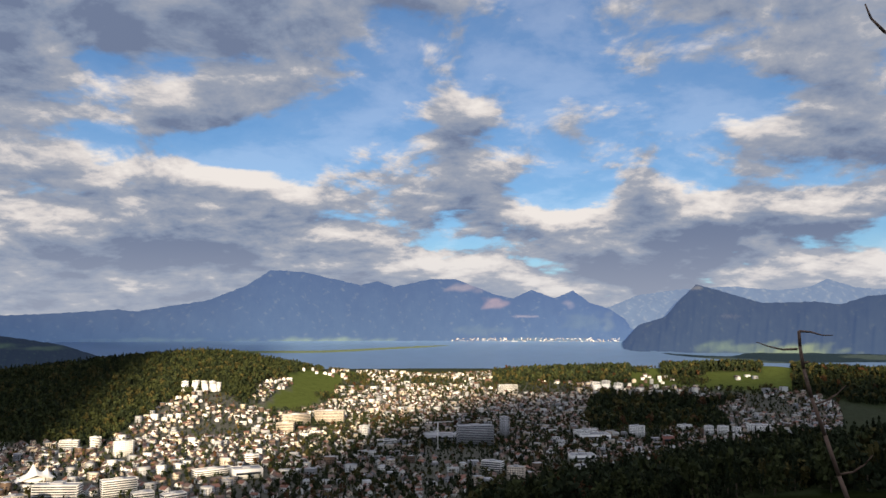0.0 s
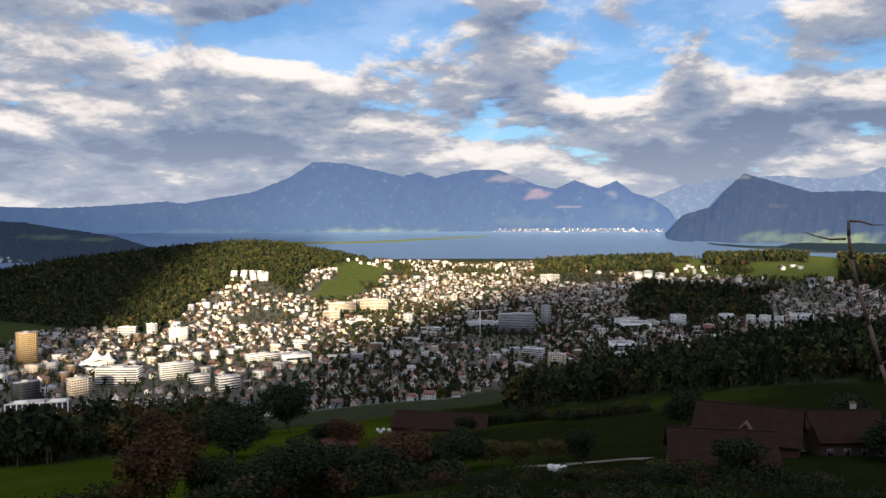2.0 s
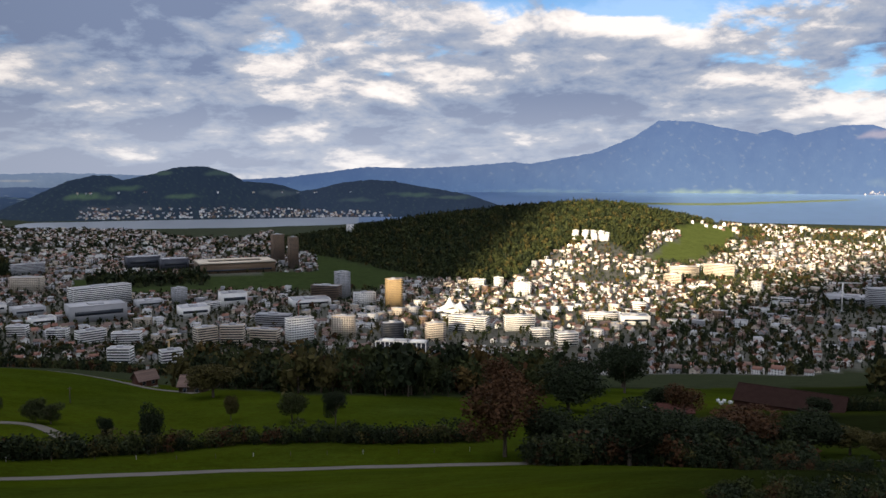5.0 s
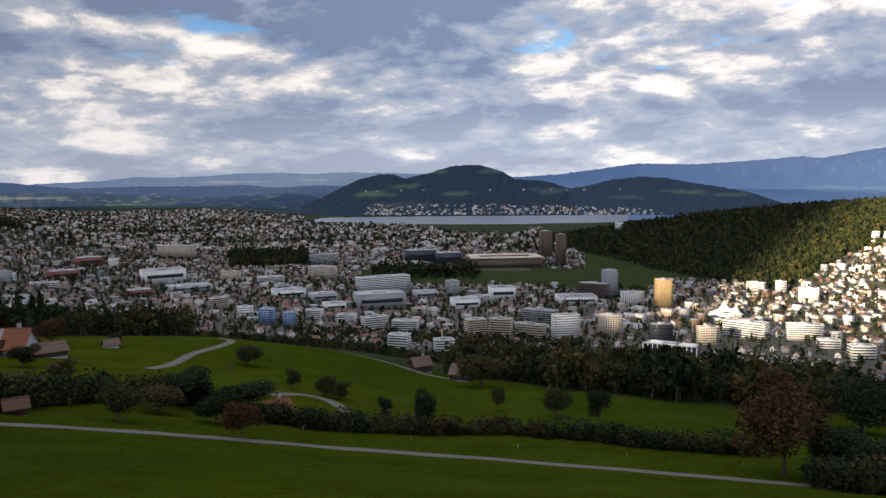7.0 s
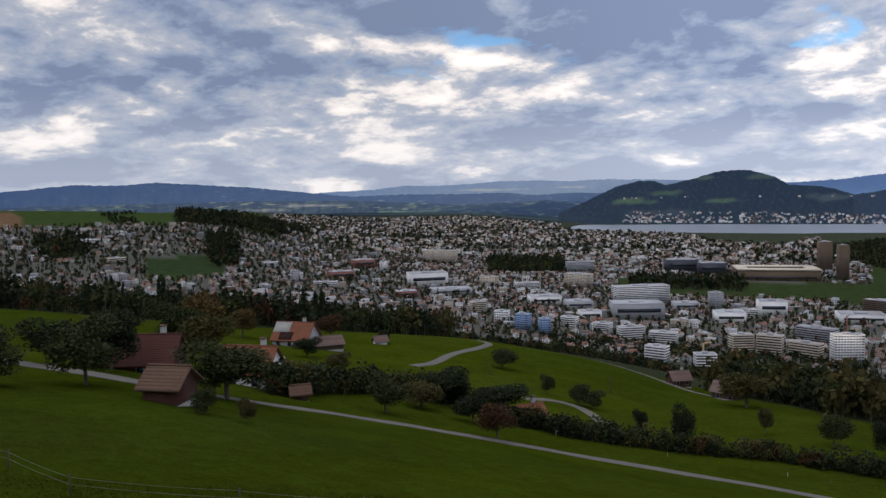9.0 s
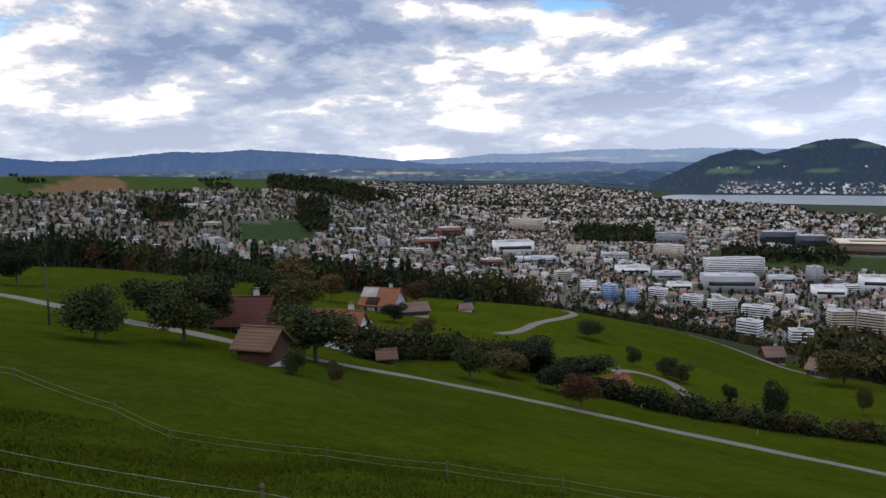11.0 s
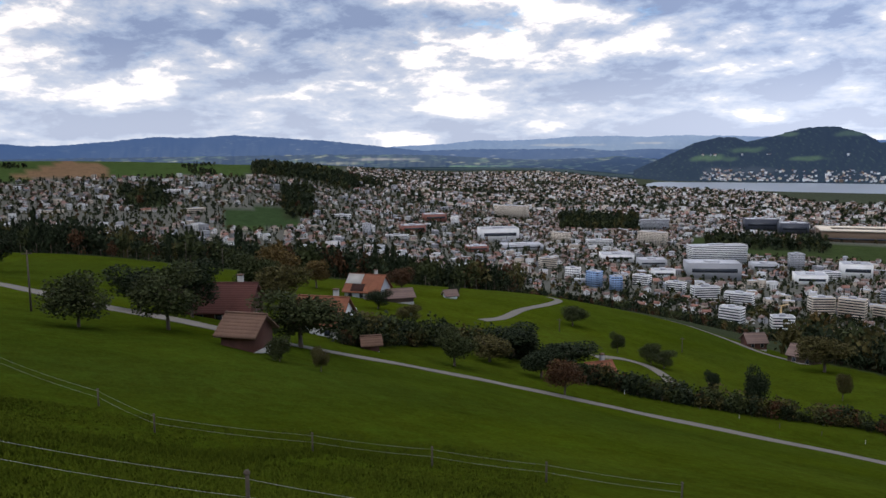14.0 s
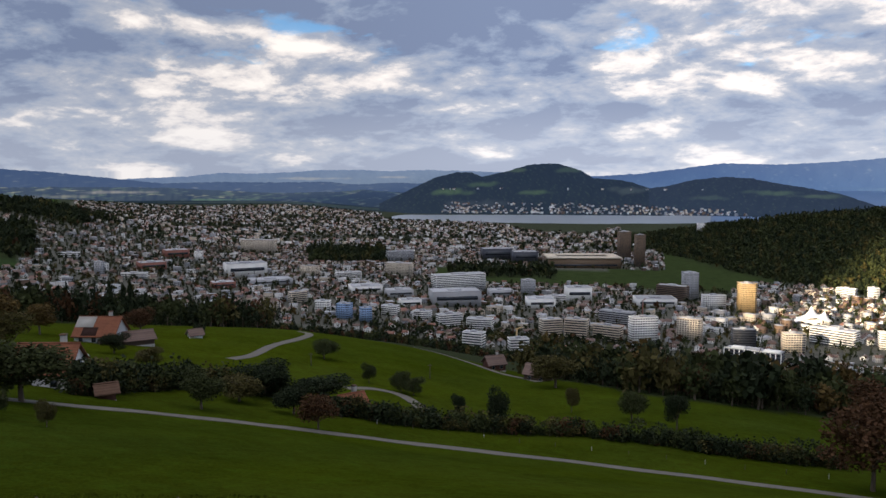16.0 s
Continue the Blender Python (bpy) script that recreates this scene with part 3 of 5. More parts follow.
# ---- building kit ----
class Soup:
    """Many small pieces gathered into one mesh."""

    def __init__(self):
        self.v, self.f, self.m, self.n = [], [], [], 0

    def add(self, verts, faces, mats):
        """verts (k, n, 3) of k copies, faces of one copy, mats (k, faces) or one number."""
        verts = np.asarray(verts, float)
        k, n, _ = verts.shape
        for size in {len(f) for f in faces}:
            pick = [i for i, f in enumerate(faces) if len(f) == size]
            fa = np.array([faces[i] for i in pick])
            self.f.append((fa[None] + (self.n + np.arange(k) * n)[:, None, None]).reshape(-1, size))
            mm = np.broadcast_to(np.asarray(mats), (k, len(faces))) if np.ndim(mats) else np.full((k, len(faces)), mats)
            self.m.append(mm[:, pick].ravel())
        self.v.append(verts.reshape(-1, 3))
        self.n += k * n

    def make(self, name, mats, parent=None):
        me = bpy.data.meshes.new(name)
        v = np.concatenate(self.v)
        me.vertices.add(len(v))
        me.vertices.foreach_set("co", v.ravel())
        loops = np.concatenate([f.ravel() for f in self.f])
        sizes = np.concatenate([np.full(len(f), f.shape[1]) for f in self.f])
        me.loops.add(len(loops))
        me.loops.foreach_set("vertex_index", loops.astype(np.int32))
        me.polygons.add(len(sizes))
        me.polygons.foreach_set("loop_start", np.concatenate([[0], np.cumsum(sizes)[:-1]]).astype(np.int32))
        for m in mats:
            me.materials.append(m)
        me.polygons.foreach_set("material_index", np.concatenate(self.m).astype(np.int32))
        me.update(calc_edges=True)
        ob = new(name, me)
        if parent:
            ob.parent = parent
        return ob


BOX_F = [(0, 1, 5, 4), (1, 2, 6, 5), (2, 3, 7, 6), (3, 0, 4, 7), (4, 5, 6, 7), (3, 2, 1, 0)]


def box_v(x0, x1, y0, y1, z0, z1):
    return np.array([(x0, y0, z0), (x1, y0, z0), (x1, y1, z0), (x0, y1, z0), (x0, y0, z1), (x1, y0, z1), (x1, y1, z1), (x0, y1, z1)], float)


def part(name, pieces, mat, parent, label=""):
    """One mesh from boxes (x0, x1, y0, y1, z0, z1) or (verts, faces) pairs, as a part of a thing."""
    s = Soup()
    for p in pieces:
        if len(p) == 6:
            s.add(box_v(*p)[None], BOX_F, 0)
        else:
            s.add(np.asarray(p[0], float)[None], p[1], 0)
    ob = s.make(name, [mat], parent)
    return tagged(ob, label) if label else ob


def thing(name, m, label, category, group=""):
    ob = new(name)
    ob.matrix_world = m
    return tagged(ob, label, category, group)


def gable(w, d, z0, z1, over=0.5, thick=0.25):
    """A saddle roof, ridge along x, as a closed shell."""
    a, b = w / 2 + over, d / 2 + over
    e = z0 - over * (z1 - z0) / (d / 2)
    v = [(-a, -b, e), (a, -b, e), (a, 0, z1), (-a, 0, z1), (-a, b, e), (a, b, e)]
    v += [(x, y, z - thick) for x, y, z in v]
    f = [(0, 1, 2, 3), (3, 2, 5, 4), (7, 6, 9, 8), (8, 9, 10, 11), (1, 0, 6, 7), (4, 5, 11, 10), (0, 3, 9, 6), (3, 4, 10, 9), (2, 1, 7, 8), (5, 2, 8, 11)]
    return v, f


def prism(w, d, h, top):
    """House walls with gable ends."""
    x, y = w / 2, d / 2
    v = [(-x, -y, 0), (x, -y, 0), (x, y, 0), (-x, y, 0), (-x, -y, h), (x, -y, h), (x, y, h), (-x, y, h), (-x, 0, top), (x, 0, top)]
    return v, [(0, 1, 5, 4), (2, 3, 7, 6), (1, 2, 6, 9, 5), (3, 0, 4, 8, 7)]


def spot(az, el, r0=60.0, r1=420.0):
    """Distance at which the view at that bearing and angle meets the land."""
    r = np.geomspace(r0, r1, 600)
    hit = np.nonzero(rise(np.full(600, float(az)), r) >= el)[0]
    return float(r[hit[0]]) if len(hit) else float(r1)


def stand(az, r, turn=0.0, sink=0.3):
    """Pose of a thing on the land, turned to face the view point, then by turn degrees; far things are drawn in."""
    p = place(float(az), float(r), float(height(az, r)))
    k = float(warp(r)) / r
    return pose(p[0], p[1], p[2] - sink * k, 0, 0, az + turn) @ Matrix.Scale(k, 4)


# ---- woods ----
def crown(n, seed, leaf, cone=False, low=0.28):
    """Unit crown (height 1, width 1): n leaf clumps as tilted quads spread through lobes."""
    rng = np.random.RandomState(seed)
    if cone:
        h = rng.uniform(0, 1, n) ** 1.3
        rad = 0.5 * (1 - h) * rng.uniform(0.6, 1.05, n) * (0.85 + 0.3 * np.sin(h * 40))
        a = rng.uniform(0, 6.283, n)
        c = np.stack([rad * np.cos(a), rad * np.sin(a), h], 1)
    else:
        lobes = np.concatenate([rng.uniform(-0.26, 0.26, (9, 2)), rng.uniform(low, 0.76, (9, 1))], 1)
        pick = rng.randint(0, 9, n)
        d = rng.normal(0, 1, (n, 3))
        d /= np.linalg.norm(d, axis=1)[:, None]
        c = lobes[pick] + d * rng.uniform(0.12, 0.27, (n, 1)) * np.array([1, 1, 0.9])
    u = rng.normal(0, 1, (n, 3))
    u /= np.linalg.norm(u, axis=1)[:, None]
    w = np.cross(u, rng.normal(0, 1, (n, 3)))
    w /= np.linalg.norm(w, axis=1)[:, None]
    s = leaf * rng.uniform(0.6, 1.3, (n, 1))
    q = np.stack([c - u * s - w * s * 0.6, c + u * s * 0.8 - w * s * 0.7, c + u * s + w * s * 0.7, c - u * s * 0.7 + w * s * 0.6], 1)
    return q.reshape(-1, 3), [tuple(range(4 * i, 4 * i + 4)) for i in range(n)]


def scatter(spacing, az0, az1, r0, r1, seed, test):
    """Jittered grid of sites inside a sector, kept where test holds."""
    rng = np.random.RandomState(seed)
    g = np.arange(-r1, r1, spacing)
    x, y = [a.ravel() for a in np.meshgrid(g, g)]
    x, y = x + rng.uniform(-0.42, 0.42, len(x)) * spacing, y + rng.uniform(-0.42, 0.42, len(x)) * spacing
    az, r = np.degrees(np.arctan2(-x, y)), np.hypot(x, y)
    ok = (az > az0) & (az < az1) & (r > r0) & (r < r1)
    az, r = az[ok], r[ok]
    ok = test(az, r)
    return az[ok], r[ok]


def wood(name, label, az, r, tall, leaves, leaf, mix, seed, conifer=0.15, wide=0.75, low=0.5, high=1.3):
    """A joined stand of trees. mix: chances of the leaf materials."""
    if not len(az):
        return
    rng = np.random.RandomState(seed)
    soup = Soup()
    kinds = rng.randint(0, 5, len(az))
    kinds = np.where(rng.rand(len(az)) < conifer, 5, kinds)
    for k in range(6):
        i = np.nonzero(kinds == k)[0]
        if not len(i):
            continue
        v, f = crown(leaves, seed * 10 + k, leaf, k == 5, 0.14)
        h = tall * (low + (high - low) * rng.rand(len(i)) ** (1.0 if low >= 0.5 else 2.2))
        w = h * (0.42 if k == 5 else wide) * rng.uniform(0.8, 1.2, len(i))
        p = place(az[i], r[i], height(az[i], r[i]))
        s = warp(r[i]) / r[i]
        t = rng.uniform(0, 6.283, len(i))
        x = v[None, :, 0] * np.cos(t)[:, None] - v[None, :, 1] * np.sin(t)[:, None]
        y = v[None, :, 0] * np.sin(t)[:, None] + v[None, :, 1] * np.cos(t)[:, None]
        V = np.stack([x * (w * s)[:, None], y * (w * s)[:, None], (v[None, :, 2] * 0.95 + 0.02) * (h * s)[:, None]], -1) + p[:, None]
        m = np.full(len(i), 1) if k == 5 else rng.choice(len(mix), len(i), p=np.array(mix) / sum(mix))
        soup.add(V, f, np.repeat(m[:, None], len(f), 1))
        th = 0.012 * h * s
        tv = box_v(-1, 1, -1, 1, -0.05, 0.3)
        soup.add(np.stack([tv[None, :, 0] * th[:, None], tv[None, :, 1] * th[:, None], tv[None, :, 2] * (h * s)[:, None]], -1) + p[:, None], BOX_F[:4], 5)
    tagged(soup.make(name, M_LEAF + [M_BARK]), label, "wood", kind="stuff")


def make_woods():
    az, r = scatter(12.5, 4, 39, 1500, 3000, 1, lambda a, q: is_wood(a, q) & (q < np.interp(a, KNOTS, LAYERS[8][0]) + 120))
    wood("hill_forest", "dense mixed forest over the rounded hill", az, r, 19, 34, 0.145, (6, 3, 1.6, 0.0, 0.0), 1, 0.2)
    az, r = scatter(14, -34, 4, 1500, 3500, 2, is_wood)
    wood("far_wood", "dark woods on low hills by the lake", az, r, 22, 16, 0.22, (3, 4, 2, 0.2, 0), 2, 0.3)
    az, r = scatter(7.5, -33, 0, 250, 800, 3, is_wood)
    wood("slope_wood", "dark wood on the shaded near slope", az, r, 16, 130, 0.068, (3, 5, 0.5, 0.3, 0), 3, 0.25)
    az, r = scatter(6.5, 17, 47, 230, 420, 4, is_wood)
    wood("valley_wood", "broadleaf wood below the pasture with autumn tints", az, r, 15, 190, 0.06, (4, 4, 1, 1, 0.3), 4, 0.05)
    az, r = scatter(7, 63, 108, 260, 480, 5, is_wood)
    wood("belt_wood", "dark tree belt behind the farm meadows", az, r, 12, 170, 0.06, (3, 5, 1, 0.7, 0.3), 5, 0.3)
    az, r = scatter(15, 40, 92, 1000, 2700, 6, is_wood)
    wood("town_wood", "woods between the town quarters", az, r, 21, 26, 0.17, (3, 5, 1, 0.2, 0), 6, 0.35)
    az, r = scatter(17, -27, 102, 820, 2400, 7, is_town)
    wood("town_trees", "garden and street trees among the houses", az, r, 10.5, 22, 0.17, (4, 5, 2, 0.8, 0.3), 7, 0.2)
    az, r = scatter(31, 34, 80, 2400, 4700, 8, is_town)
    wood("city_trees", "tree crowns among the far city houses", az, r, 13, 12, 0.25, (3, 5, 1, 0, 0), 8, 0.1, 1.1)
    az, r = scatter(15, -27, 12, 850, 2000, 16, lambda a, q: is_town(a, q) & (wave(a, q, 50, 17) > -0.4))
    wood("garden_trees", "dark garden trees among the shaded houses", az, r, 12, 26, 0.155, (4, 5, 1.5, 0.8, 0.2), 16, 0.2)
    az, r = scatter(9.5, 36, 72, 700, 1080, 14, lambda a, q: (wave(a, q, 34, 15) > -0.1) & (rise(a, q) > np.interp(a, [36, 47, 54, 66, 72], [-13.4, -13.6, -12.8, -11.4, -10.2])))
    wood("edge_trees", "dark garden trees along the near edge of town", az, r, 9.5, 34, 0.14, (4, 5, 1.5, 1.0, 0.4), 14, 0.15)
    az, r = scatter(17, -26, 34, 2400, 3300, 13, is_town)
    wood("shore_trees", "trees among the houses towards the lake", az, r, 13, 14, 0.21, (4, 3, 4, 0.4, 0.2), 13, 0.15)
    az, r = scatter(11, 76, 104, 1900, 2420, 9, lambda a, q: is_green(a, q) & (wave(a, q, 45, 18) > 0.75))
    wood("hilltop_trees", "scattered trees on the hilltop fields", az, r, 12, 24, 0.17, (3, 5, 1, 0, 0), 9)
    az, r = scatter(12, -25, 14, 2000, 3200, 10, lambda a, q: is_green(a, q) & (wave(a, q, 55, 19) > 0.5))
    wood("meadow_trees", "scattered trees on the sunlit meadows", az, r, 12, 24, 0.17, (3, 3, 3, 0, 0), 10)
    az, r = scatter(5.0, 18, 29.5, 800, 1100, 12, lambda a, q: sector(a, rise(a, q), 19, 29, -13.6, -12.1))
    wood("allotment_shrubs", "shrubs and sheds of crowded allotment gardens", az, r, 2.6, 10, 0.3, (3, 3, 2, 4, 1), 12, 0, 1.3)


make_woods()


# ---- the town ----
SITES = [
    ("tower_brown", 38.68, -6.04, 1.05, -4.1), ("tower_brown", 37.61, -6.52, 0.85, -4.31), ("tower_gold", 30.53, -9.36, 1.42, -7.38), ("tower_grey", 34.2, -8.67, 1.28, -6.83),
    ("band_brown", 35.33, -8.88, 2.5, -7.76), ("grid_white", 32.63, -9.32, 1.84, -8.29), ("grid_white", 37.25, -12.0, 2.32, -10.01), ("grid_cream", 34.12, -11.41, 1.98, -9.94),
    ("band_grey", 39.02, -10.57, 2.94, -9.69), ("band_dark", 30.64, -11.76, 1.86, -10.46), ("grid_cream", 27.54, -11.77, 1.74, -10.52), ("frame_dark", 29.9, -12.95, 4.4, -11.87),
    ("band_white", 25.11, -11.12, 3.37, -10.05), ("band_white", 21.52, -10.93, 2.62, -9.95),
]
SITES_WEST = [
    ("band_white", 50.31, -8.51, 4.51, -7.28), ("hall_grey", 50.59, -9.57, 4.39, -8.5), ("grid_cream", 54.56, -7.46, 2.34, -6.48), ("band_grey", 54.49, -6.33, 2.26, -5.62), ("tower_grey", 45.33, -8.71, 1.17, -7.63),
    ("hall_white", 44.45, -9.65, 2.48, -8.97), ("grid_cream", 64.39, -5.61, 2.83, -4.73), ("tower_cream", 64.5, -5.46, 0.37, -4.39), ("tower_white", 68.43, -6.15, 0.67, -5.44), ("hall_white", 65.35, -7.26, 3.43, -6.34),
    ("grid_blue", 58.5, -10.4, 1.34, -9.33), ("grid_blue", 56.99, -10.61, 1.02, -9.64), ("band_white", 50.97, -11.02, 2.22, -10.11), ("band_white", 48.74, -11.33, 2.25, -10.42), ("band_white", 49.17, -12.5, 1.93, -11.4),
    ("band_white", 45.98, -12.92, 1.79, -11.81), ("band_cream", 43.68, -11.66, 1.88, -10.38), ("band_cream", 41.84, -11.68, 1.96, -10.32),
]
SITES_MID = [
    ("band_cream", 39.65, -11.69, 2.41, -10.69), ("hall_white", 41.8, -9.0, 2.24, -8.11), ("hall_white", 36.52, -9.25, 3.44, -8.73), ("hall_dark", 47.62, -6.19, 2.6, -5.42), ("hall_dark", 45.62, -6.38, 2.21, -5.62),
    ("band_white", 20.04, -11.47, 1.68, -10.84), ("band_white", 18.12, -11.92, 1.92, -11.04), ("terrace", 17.58, -4.53, 0.44, -3.86), ("terrace", 16.89, -4.51, 0.41, -3.81), ("terrace", 16.38, -4.49, 0.4, -3.84),
    ("terrace", 15.85, -4.52, 0.4, -3.86), ("terrace", 15.42, -4.54, 0.33, -3.99), ("band_white", 24.53, -7.89, 1.39, -7.35), ("band_white", 23.02, -7.96, 0.81, -7.23), ("grid_white", 21.31, -8.53, 1.48, -7.58),
    ("tower_white", 33.6, -4.1, 0.6, -3.47),
]
SITES_EAST = [
    ("tower_grey", -4.32, -7.93, 0.76, -6.42), ("band_grey", -2.26, -8.42, 3.02, -7.03), ("grid_white", -9.9, -7.83, 1.88, -7.21), ("grid_white", -13.38, -7.7, 1.22, -6.84), ("hall_red", -15.41, -8.01, 0.94, -7.44),
    ("grid_white", -16.51, -7.13, 1.11, -6.67), ("grid_white", -18.05, -7.37, 0.66, -6.69), ("grid_white", -18.94, -7.33, 0.83, -6.66), ("grid_white", -19.79, -7.3, 0.64, -6.7), ("grid_white", -21.16, -7.08, 1.68, -6.45),
    ("band_cream", 10.24, -6.93, 2.35, -6.22), ("band_cream", 7.88, -6.89, 2.38, -5.98), ("grid_white", 5.49, -7.88, 0.8, -7.0), ("band_white", -4.57, -4.82, 1.6, -4.22), ("terrace", -10.65, -4.55, 0.66, -3.96),
    ("terrace", -11.37, -4.54, 0.62, -3.87), ("terrace", -12.2, -4.61, 0.65, -4.02), ("band_white", 13.16, -9.37, 1.15, -8.79), ("hall_grey", -0.19, -8.08, 3.78, -7.66), ("hall_white", -10.5, -7.9, 2.6, -7.5),
    ("band_cream", 10.9, -7.4, 1.42, -6.75), ("band_white", 3.9, -8.4, 1.6, -8.0), ("band_white", 15.65, -10.03, 3.2, -9.64),
]
SITES_FAR_WEST = [
    ("hall_red", 69.91, -5.82, 2.0, -5.3), ("hall_red", 71.5, -6.58, 2.2, -6.1), ("hall_grey", 63.67, -7.85, 3.6, -7.5), ("tower_grey", 74.74, -6.84, 0.7, -5.92), ("band_white", 72.6, -7.1, 2.0, -6.75), ("grid_cream", 60.9, -7.3, 1.6, -6.6), ("band_white", 58.2, -7.6, 2.2, -7.1),
    ("hall_white", 57.0, -8.6, 2.8, -8.1), ("hall_grey", 54.6, -8.9, 2.4, -8.4), ("band_white", 55.2, -10.2, 1.5, -9.5), ("hall_white", 53.8, -9.6, 1.9, -9.1), ("band_cream", 61.8, -9.2, 1.5, -8.4), ("grid_white", 60.0, -9.9, 1.3, -9.1), ("band_white", 52.9, -10.6, 1.6, -9.9),
    ("hall_grey", 47.3, -8.8, 2.2, -8.4), ("band_white", 43.4, -9.3, 1.8, -8.7), ("hall_red", 66.9, -8.0, 2.0, -7.6), ("band_white", 76.5, -5.6, 1.5, -5.25), ("band_cream", 86.4, -4.9, 1.4, -4.55), ("band_white", 88.2, -3.6, 2.0, -3.3),
]
SITES_FRONT = [("grid_cream", -5.12, -10.94, 1.48, -9.77), ("band_white", -3.48, -10.11, 1.81, -9.4), ("hall_white", -9.65, -9.36, 2.16, -8.89), ("hall_white", 13.45, -10.31, 2.49, -9.74)]
M_COLOURS = {
    "white": M_WALLS[0], "cream": M_WALLS[1], "grey": M_WALLS[2], "brown": material("brown_facade", (0.16, 0.105, 0.065), 0.6, 0.1, 0.1, 20, 0.05), "gold": material("golden_facade", (0.58, 0.40, 0.19), 0.6, 0.1, 0.1, 20, 0.05),
    "dark": material("dark_cladding", (0.05, 0.055, 0.07), 0.5, 0.1, 0.1, 20, 0.05), "blue": material("pale_blue_render", (0.26, 0.38, 0.58), 0.8, 0.1, 0.1, 20, 0.05), "red": material("red_cladding", (0.24, 0.095, 0.07), 0.7, 0.1, 0.1, 20, 0.05)}
TAKEN = []


def block(style, az, el, wide, top, n):
    """A larger building at a bearing, on the land seen at angle el, wide degrees across and reaching up to angle top."""
    kind, _, colour = style.partition("_")
    colour = colour or "white"
    r = spot(az, el, 780, 5200)
    w = max(8.0, math.radians(wide) * r * 0.88)
    h = max(5.0, r * (math.tan(math.radians(top)) - math.tan(math.radians(el))))
    d = {"tower": w * 0.8, "hall": min(w * 0.7, 45), "terrace": 14}.get(kind, min(max(14.0, w * 0.35), 26))
    turn = {"tower": 18, "hall": 12}.get(kind, (-22, 14, 24, -12)[n % 4])
    w = w / (math.cos(math.radians(turn)) + d / w * abs(math.sin(math.radians(turn)))) if kind != "terrace" else w
    TAKEN.append((az, r, 0.62 * max(w, d) + 8))
    words = {"tower": "tall {} high-rise", "hall": "broad low {} hall", "terrace": "stepped {} terrace block on the slope", "frame": "{} glass block in a bold white frame", "grid": "{} block with rows of punched windows", "band": "long {} block with ribbon windows"}[kind].format(colour)
    b = thing({"tower": "high_rise", "hall": "hall", "terrace": "terrace_block"}.get(kind, "apartment_block"), stand(az, r + d / 2, turn), words + " in the valley town", "building")
    x, y, mat = w / 2, d / 2, M_COLOURS[colour]
    part("wall", [(-x, x, -y, y, 0, h)], mat, b)
    part("roof", [(-x + 0.6, x - 0.6, -y + 0.6, y - 0.6, h, h + 0.3), (-x * 0.3, x * 0.25, -y * 0.4, y * 0.4, h + 0.3, h + 2.6)], M_ROOFS[2], b)
    part("parapet", [(-x - 0.1, x + 0.1, -y - 0.1, -y + 0.4, h, h + 0.8), (-x - 0.1, x + 0.1, y - 0.4, y + 0.1, h, h + 0.8), (-x - 0.1, -x + 0.4, -y + 0.4, y - 0.4, h, h + 0.8), (x - 0.4, x + 0.1, -y + 0.4, y - 0.4, h, h + 0.8)], mat, b)
    if kind == "hall":
        part("window_band", [(-x * 0.85, x * 0.85, -y - 0.06, -y + 0.1, h * 0.45, h * 0.7)], M_PANE, b)
        part("door", [(-2.2, 2.2, -y - 0.08, -y + 0.1, 0, 3.4)], M_COLOURS["grey"], b)
        return
    floors = max(2, int(round(h / 3.1)))
    fh = h / floors
    for k in range(floors):
        z0, z1 = k * fh + fh * 0.30, k * fh + fh * 0.78
        part("window_band", [(-x + 0.5, x - 0.5, -y - 0.05, y + 0.05, z0, z1), (-x - 0.05, x + 0.05, -y + 0.5, y - 0.5, z0, z1)], M_PANE, b)
        if kind == "band" and k and w < 62:
            part("balcony", [(-x * 0.92, x * 0.92, -y - 1.1, -y - 0.02, k * fh - 0.1, k * fh + 0.75)], mat, b)
    if kind in ("grid", "tower"):
        step = 3.4 if kind == "grid" else 2.4
        piers = [(-x + i * step - 0.55, -x + i * step + 0.55, -y - 0.16, y + 0.16, 0, h) for i in range(1, int(w / step))]
        piers += [(-x - 0.16, x + 0.16, -y + i * step - 0.55, -y + i * step + 0.55, 0, h) for i in range(1, int(d / step))]
        part("facade_frame", piers or [(-0.5, 0.5, -y - 0.16, -y + 0.1, 0, h)], mat, b)
    if kind == "frame":
        step = w / 11
        part("facade_frame", [(-x + i * step - 0.5, -x + i * step + 0.5, -y - 0.9, -y - 0.1, 0, h + 0.9) for i in range(12)] + [(-x - 0.5, x + 0.5, -y - 0.95, -y + 0.6, h + 0.85, h + 2.0)], M_WALLS[0], b)
        part("roof_plant", [(-x * 0.8, -x * 0.35, -y * 0.5, y * 0.5, h + 0.3, h + 2.2), (x * 0.35, x * 0.9, -y * 0.6, y * 0.6, h + 0.3, h + 1.6)], M_WALLS[0], b)
    if kind == "terrace":
        for k in range(3):
            part("balcony", [(-x, x, -y - 4 * (3 - k), -y - 4 * (3 - k) + 3.8, 0, (k + 1) * h * 0.24)], mat, b)


for n, (style, az, el, wide, top) in enumerate(SITES + SITES_WEST + SITES_MID + SITES_EAST + SITES_FAR_WEST + SITES_FRONT):
    block(style, az, el, wide, top, n)


